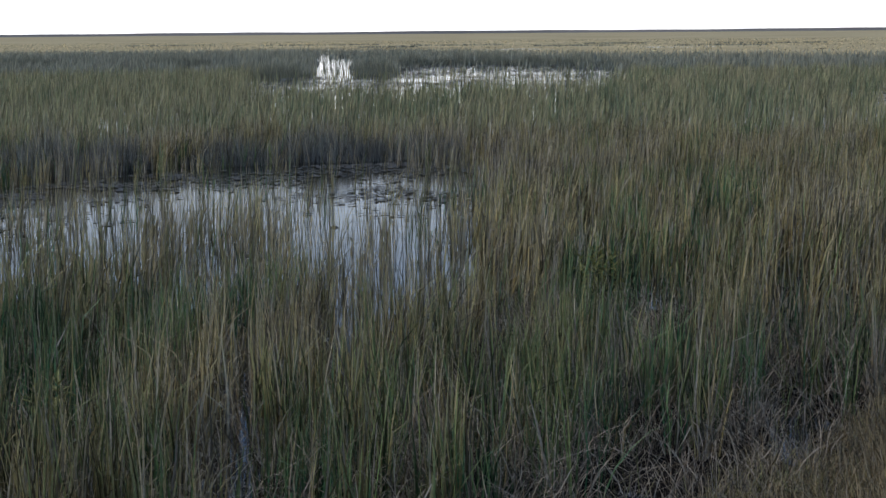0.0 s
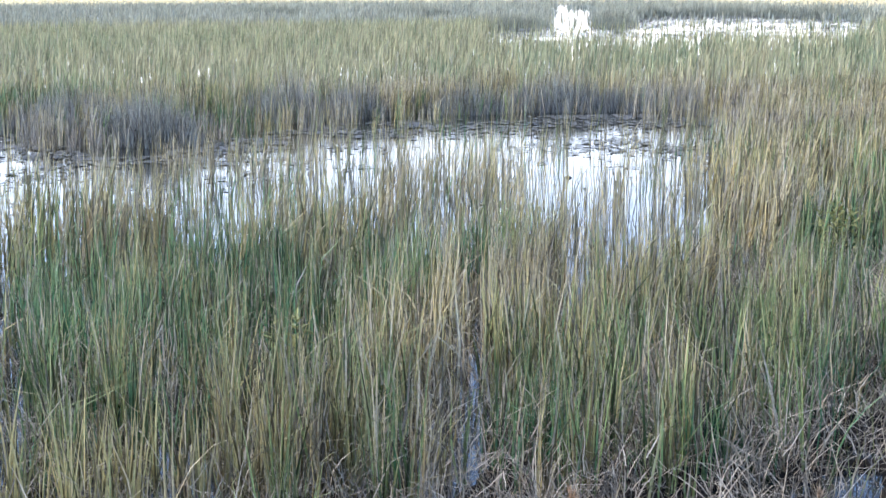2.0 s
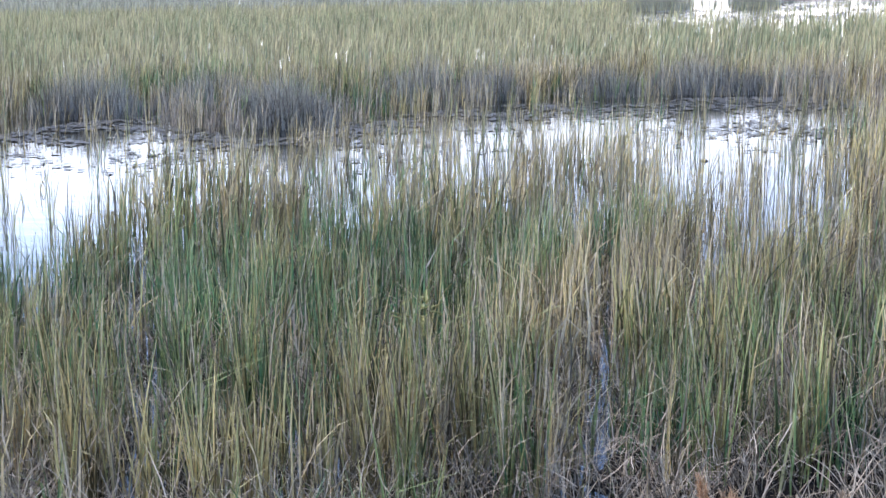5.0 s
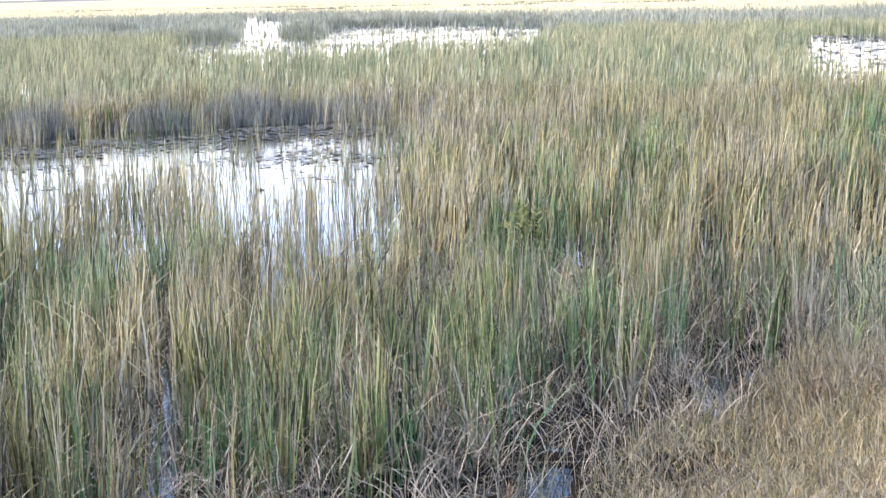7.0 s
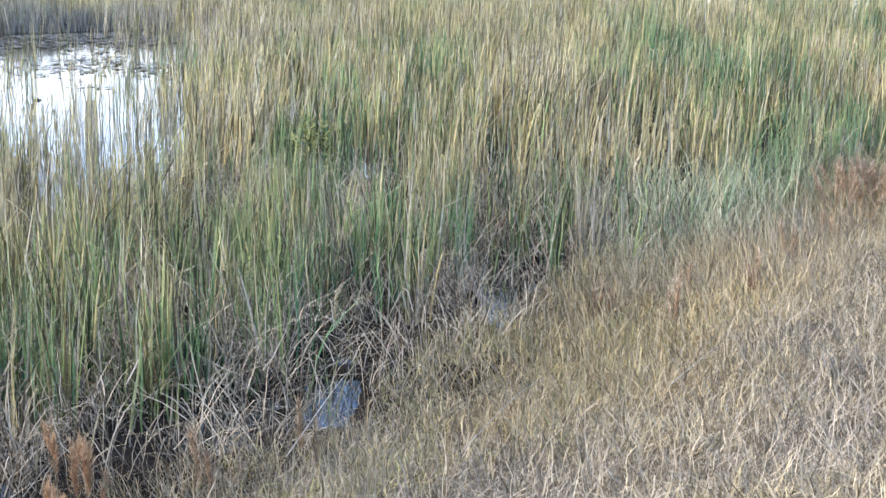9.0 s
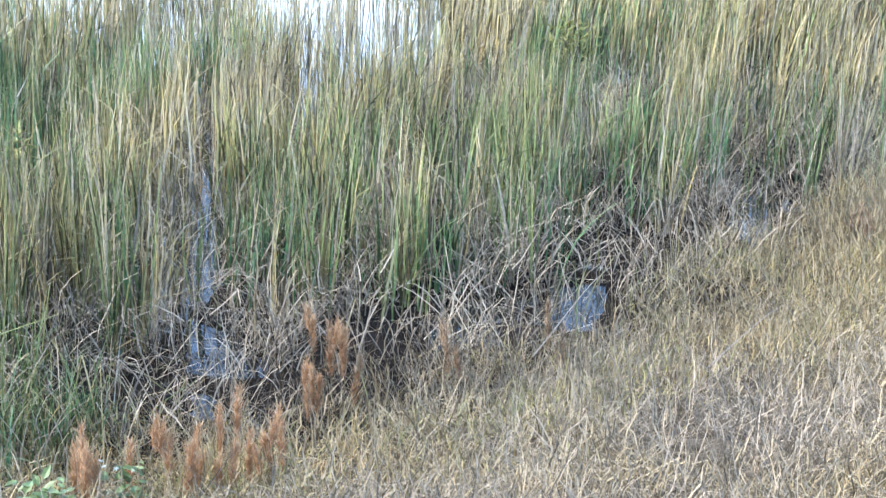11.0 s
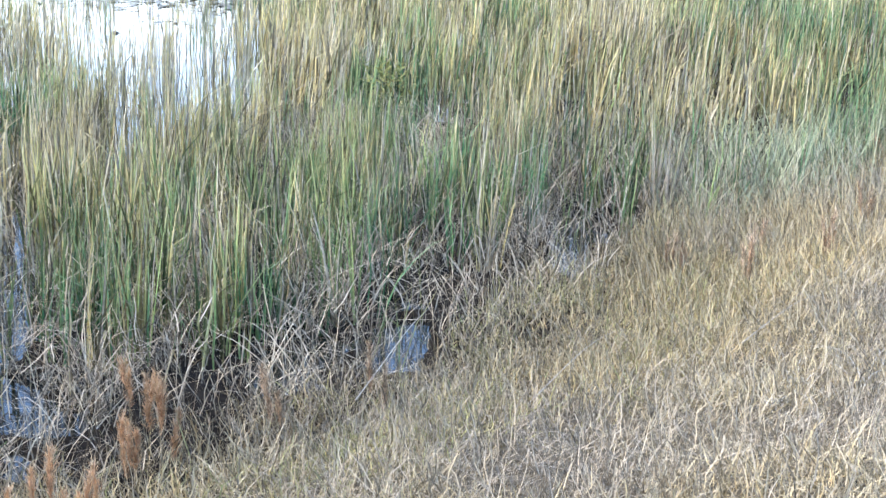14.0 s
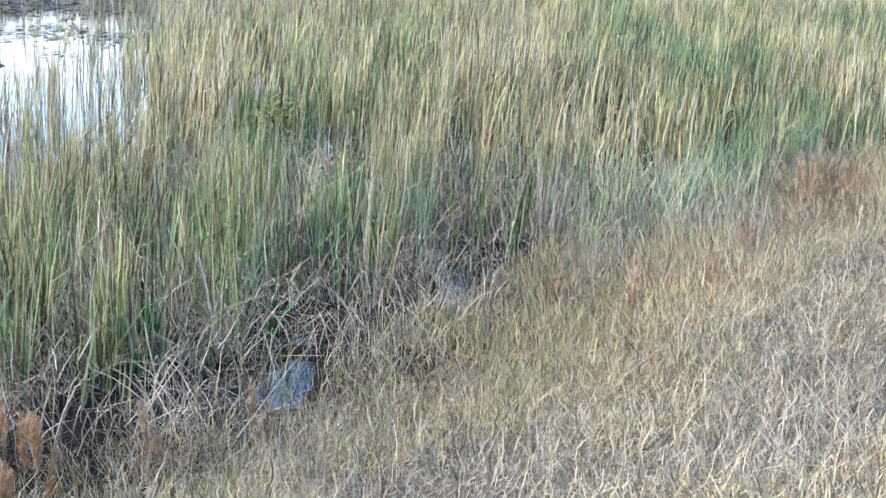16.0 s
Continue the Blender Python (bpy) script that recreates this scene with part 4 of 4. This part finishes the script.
# ---- pads and clods on the pond ----
def lily_pads():
    x, y = rng.uniform(-17, 1.5, 20000), rng.uniform(20, 36.5, 20000)
    far_side = POND[1:14]
    d = reach(x, y, far_side)
    chance = np.clip(1.2 - d / 4.2, 0, 1) ** 1.3 * np.clip(0.6 + 0.8 * drift(x, y, 0.9, 6), 0, 1) + 0.006
    keep = inside(x, y, POND) & (rng.uniform(0, 1, x.size) < chance)
    x, y = x[keep], y[keep]
    # flecks added on the far ponds to dim their overbright sky reflection
    far_x, far_y = rng.uniform(-20, 30, 26000), rng.uniform(44, 200, 26000)
    keep = (inside(far_x, far_y, FAR_POND) | inside(far_x, far_y, EAST_POND)) & (drift(far_x, far_y, 2.5, 3) > -0.25) & ((far_x > -4) | (far_y < 105))
    size = np.r_[rng.uniform(0.035, 0.095, x.size), rng.uniform(0.12, 0.3, int(keep.sum()))]
    x, y = np.r_[x, far_x[keep]], np.r_[y, far_y[keep]]
    n, k = x.size, 9
    a = np.linspace(0.2, 6.08, k)[None] + rng.uniform(0, 6.28, n)[:, None]
    r = size[:, None] * (1 + 0.12 * np.sin(3 * a))
    tilt, tw = np.abs(rng.normal(0, 0.03, n))[:, None], rng.uniform(0, 6.28, n)[:, None]
    lift = 0.012 + r * (np.cos(a - tw) + 1) * tilt + 0.01 * np.sin(2 * a) ** 2
    rim = np.stack([x[:, None] + r * np.cos(a), y[:, None] + r * np.sin(a), lift], -1)
    hub = np.stack([x, y, np.full(n, 0.010) + r[:, 0] * tilt[:, 0]], -1)[:, None]
    verts = np.concatenate([rim, hub], 1).reshape(-1, 3)
    i = np.arange(k - 1)
    tri = np.stack([i, i + 1, np.full(k - 1, k)], -1)[None] + (np.arange(n) * (k + 1))[:, None, None]
    me = mesh_of("lily_pads", verts, np.zeros((0, 4), int), tri.reshape(-1, 3), mat_pad)
    tagged(new("lily_pads", me), "dark lily pads on the pond, with added flecks dimming the far ponds", "lily pads", kind="stuff")


lily_pads()


def clod(x, y, size):
    bm = bmesh.new()
    bmesh.ops.create_icosphere(bm, subdivisions=3, radius=size)
    for v in bm.verts:
        v.co *= 1 + 0.35 * noise.noise(v.co * 22 + Vector((x, y, 0)))
        v.co.z = v.co.z * 0.55 + size * 0.25
    me = bpy.data.meshes.new("floating_clod")
    bm.to_mesh(me)
    bm.free()
    me.materials.append(mat_mud)
    ob = tagged(new("floating_clod", me), "small dark root clod breaking the pond's surface", "clod", "clods in the pond")
    ob.matrix_world = pose(x, y, -0.01)


clod(-1.82, 23.4, 0.055)
clod(-0.97, 24.7, 0.045)


# ---- pale fallen stalks ----
def fallen_stalk(x0, y0, z0, x1, y1, z1, thick):
    curve = bpy.data.curves.new("fallen_stalk", "CURVE")
    curve.dimensions, curve.bevel_depth, curve.bevel_resolution = "3D", thick, 2
    sp = curve.splines.new("POLY")
    sp.points.add(9)
    for i, p in enumerate(sp.points):
        u = i / 9
        p.co = (x0 + (x1 - x0) * u + 0.012 * math.sin(u * 5), y0 + (y1 - y0) * u, z0 + (z1 - z0) * u + 0.05 * math.sin(u * 3.1), 1)
        p.radius = 1.1 - 0.7 * u
    me = bpy.data.meshes.new_from_object(bpy.data.objects.new("tmp", curve))
    me.name = "fallen_stalk"
    me.materials.append(mat_straw)
    tagged(new("fallen_stalk", me), "pale dry stalk leaning over the matted grass", "stalk", "fallen stalks on the bank")


mat_straw = plain_material("pale_straw", (0.47, 0.41, 0.32), 0.85, 50.0, 0.3)
STALK_ROWS = [(1.37, 6.67, 0.42, 2.08, 7.83, 0.38, 0.0024), (2.49, 6.92, 0.62, 3.23, 7.72, 0.62, 0.0024), (0.58, 7.08, 0.30, 1.14, 8.41, 0.36, 0.0026)]
for row in STALK_ROWS:
    fallen_stalk(*row)


# ---- small herbs at the bank's foot ----
def herb(x, y, flowers):
    z = float(height(np.array([x]), np.array([y]))[0])
    plant = tagged(new("herb"), "small bright green leafy herb" + (" with pale flowers" if flowers else "") + " in dry grass", "herb", "herbs on the bank")
    plant.matrix_world = pose(x, y, z, 0, 0, rng.uniform(0, 360))
    for _ in range(48):
        bm = bmesh.new()
        size = rng.uniform(0.03, 0.055)
        row = [bm.verts.new((size * a, size * b, size * c)) for a, b, c in ((0, 0, 0), (0.35, 0.3, 0.06), (0.3, 0.8, 0.05), (0, 1.25, -0.12), (-0.3, 0.8, 0.05), (-0.35, 0.3, 0.06), (0, 0.6, -0.04))]
        for i in range(6):
            bm.faces.new((row[i], row[(i + 1) % 6], row[6]))
        leaf = part("leaf", bm, mat_herb, plant)
        leaf.matrix_basis = pose(rng.normal(0, 0.05), rng.normal(0, 0.05), rng.uniform(0.02, 0.22), rng.uniform(-10, 50), 0, rng.uniform(0, 360))
    one = np.ones(1)
    for _ in range(5):
        base = np.array([[rng.normal(0, 0.02), rng.normal(0, 0.02), 0]])
        child("stem", leaf_mesh("stem", [blades(base, one * rng.uniform(0, 6.28), one * rng.uniform(0.18, 0.28), one * 0.004, one * rng.uniform(0, 0.2), one * rng.uniform(0, 0.3), one * 0.85, 4, 0.4)], mat_reed), plant)
    for _ in range(flowers):
        bm = bmesh.new()
        hub = bm.verts.new((0, 0, 0.004))
        ring = [bm.verts.new((0.016 * (1.0 if i % 2 else 0.45) * math.cos(i * 0.628), 0.016 * (1.0 if i % 2 else 0.45) * math.sin(i * 0.628), 0)) for i in range(10)]
        for i in range(10):
            bm.faces.new((ring[i], ring[(i + 1) % 10], hub))
        bloom = part("flower", bm, mat_petal, plant, "pale cream flower")
        bloom.matrix_basis = pose(rng.normal(0, 0.035), rng.normal(0, 0.035), rng.uniform(0.22, 0.3), rng.uniform(0, 50), 0, rng.uniform(0, 360))


def pale_leaf():
    one = np.ones(1)
    return leaf_mesh("leaf", [blades(np.zeros((1, 3)), one * 0, one * rng.uniform(0.22, 0.4), one * rng.uniform(0.006, 0.010), one * rng.uniform(0.1, 0.6), one * rng.uniform(0.6, 2.2), one * rng.uniform(0.18, 0.3), 6, 0.3)], mat_pale)


mat_pale = leaf_material("pale_grass_leaf", [(0.0, (0.36, 0.33, 0.29)), (1.0, (0.56, 0.52, 0.43))], patch=0.25, single=True)
PALE = [pale_leaf() for _ in range(10)]
PALE_AT = [(2.76, 6.05, 1.0), (2.95, 6.3, 0.8), (2.55, 6.35, 0.7), (3.2, 6.6, 0.8), (2.3, 5.95, 0.6)]


def pale_tufts():
    for x, y, size in PALE_AT:
        tuft = tagged(new("grass_tuft"), "pale bleached grass tuft with arching broad leaves on the bank", "grass", "pale tufts on the bank")
        tuft.matrix_world = pose(x, y, float(height(np.array([x]), np.array([y]))[0]) - 0.01, 0, 0, rng.uniform(0, 360)) @ Matrix.Scale(size, 4)
        for _ in range(int(rng.integers(14, 24))):
            child("leaf", PALE[int(rng.integers(0, 10))], tuft, "", pose(rng.normal(0, 0.035), rng.normal(0, 0.035), 0, 0, 0, rng.uniform(0, 360)) @ Matrix.Scale(rng.uniform(0.7, 1.1), 4))


pale_tufts()
herb(-1.30, 4.95, 0)
herb(-1.13, 5.38, 4)
herb(-1.42, 5.15, 0)


# ---- yellow weeds among the reeds ----
WEEDS = [(1.45, 15.3, 0.95), (1.65, 15.1, 0.9), (1.55, 15.45, 0.95), (1.35, 15.5, 0.85), (-2.7, 9.7, 0.8), (-2.64, 9.9, 0.75)]
mat_weed = plain_material("yellow_weed_leaf", (0.27, 0.26, 0.07), 0.6, 40.0)


def weed_leaf():
    bm = bmesh.new()
    row = [bm.verts.new(p) for p in ((0, 0, 0), (0.012, 0.02, 0.004), (0.010, 0.05, 0.0), (0, 0.075, -0.012), (-0.010, 0.05, 0.0), (-0.012, 0.02, 0.004), (0, 0.035, -0.004))]
    for i in range(6):
        bm.faces.new((row[i], row[(i + 1) % 6], row[6]))
    me = bpy.data.meshes.new("leaf")
    bm.to_mesh(me)
    bm.free()
    me.materials.append(mat_weed)
    return me


WEED_LEAF = weed_leaf()


def yellow_weed(x, y, tall):
    plant = tagged(new("weed"), "yellowing leafy weed standing among cattails", "weed", "yellow weeds in the reeds")
    plant.matrix_world = pose(x, y, -0.05, 0, 0, rng.uniform(0, 360))
    one = np.ones(1)
    for _ in range(4):
        dx, dy, lean = rng.normal(0, 0.05), rng.normal(0, 0.05), rng.uniform(0, 0.12)
        turn, long = rng.uniform(0, 6.28), tall * rng.uniform(0.8, 1.05)
        stem = child("stem", leaf_mesh("stem", [blades(np.array([[dx, dy, 0.0]]), one * turn, one * long, one * 0.006, one * lean, one * 0, one * 0.6, 4, 0.4)], mat_reed), plant)
        for _ in range(16):
            u = rng.uniform(0.35, 1.0)
            m = pose(dx + math.cos(turn) * math.sin(lean) * long * u, dy + math.sin(turn) * math.sin(lean) * long * u, math.cos(lean) * long * u, rng.uniform(10, 60), 0, rng.uniform(0, 360))
            child("leaf", WEED_LEAF, stem, "", m @ Matrix.Scale(rng.uniform(0.7, 1.3), 4))


for spot in WEEDS:
    yellow_weed(*spot)


# ---- bent dead stalks among the litter ----
def dead_stalk(n=1):
    one = np.ones(1)
    broken = one * rng.uniform(0.3, 0.7), one * rng.uniform(0.5, 2.3)
    return leaf_mesh("dead_reed", [blades(np.zeros((1, 3)), one * 0, one * rng.uniform(0.6, 1.0), one * rng.uniform(0.006, 0.010), one * rng.uniform(0.0, 0.4), one * rng.uniform(0, 0.9),
                                          one * rng.uniform(0.08, 0.3), 7, 0.6, broken)], mat_shoot)


DEAD = [dead_stalk() for _ in range(14)]


def dead_reeds():
    x, y = scatter(2.6, 5.8, 12, 32, 26)
    s = inland(x, y)
    keep = (s < -0.1) & (s > -3.0)
    for px, py, pz in zip(x[keep], y[keep], height(x[keep], y[keep])):
        ob = tagged(new("dead_reed", DEAD[int(rng.integers(0, 14))]), "broken grey dead reed stalk bent over the mud", "dead reed", "dead reeds at the water's edge")
        ob.matrix_world = pose(px, py, max(-0.03, pz - 0.01), 0, 0, rng.uniform(0, 360))


dead_reeds()
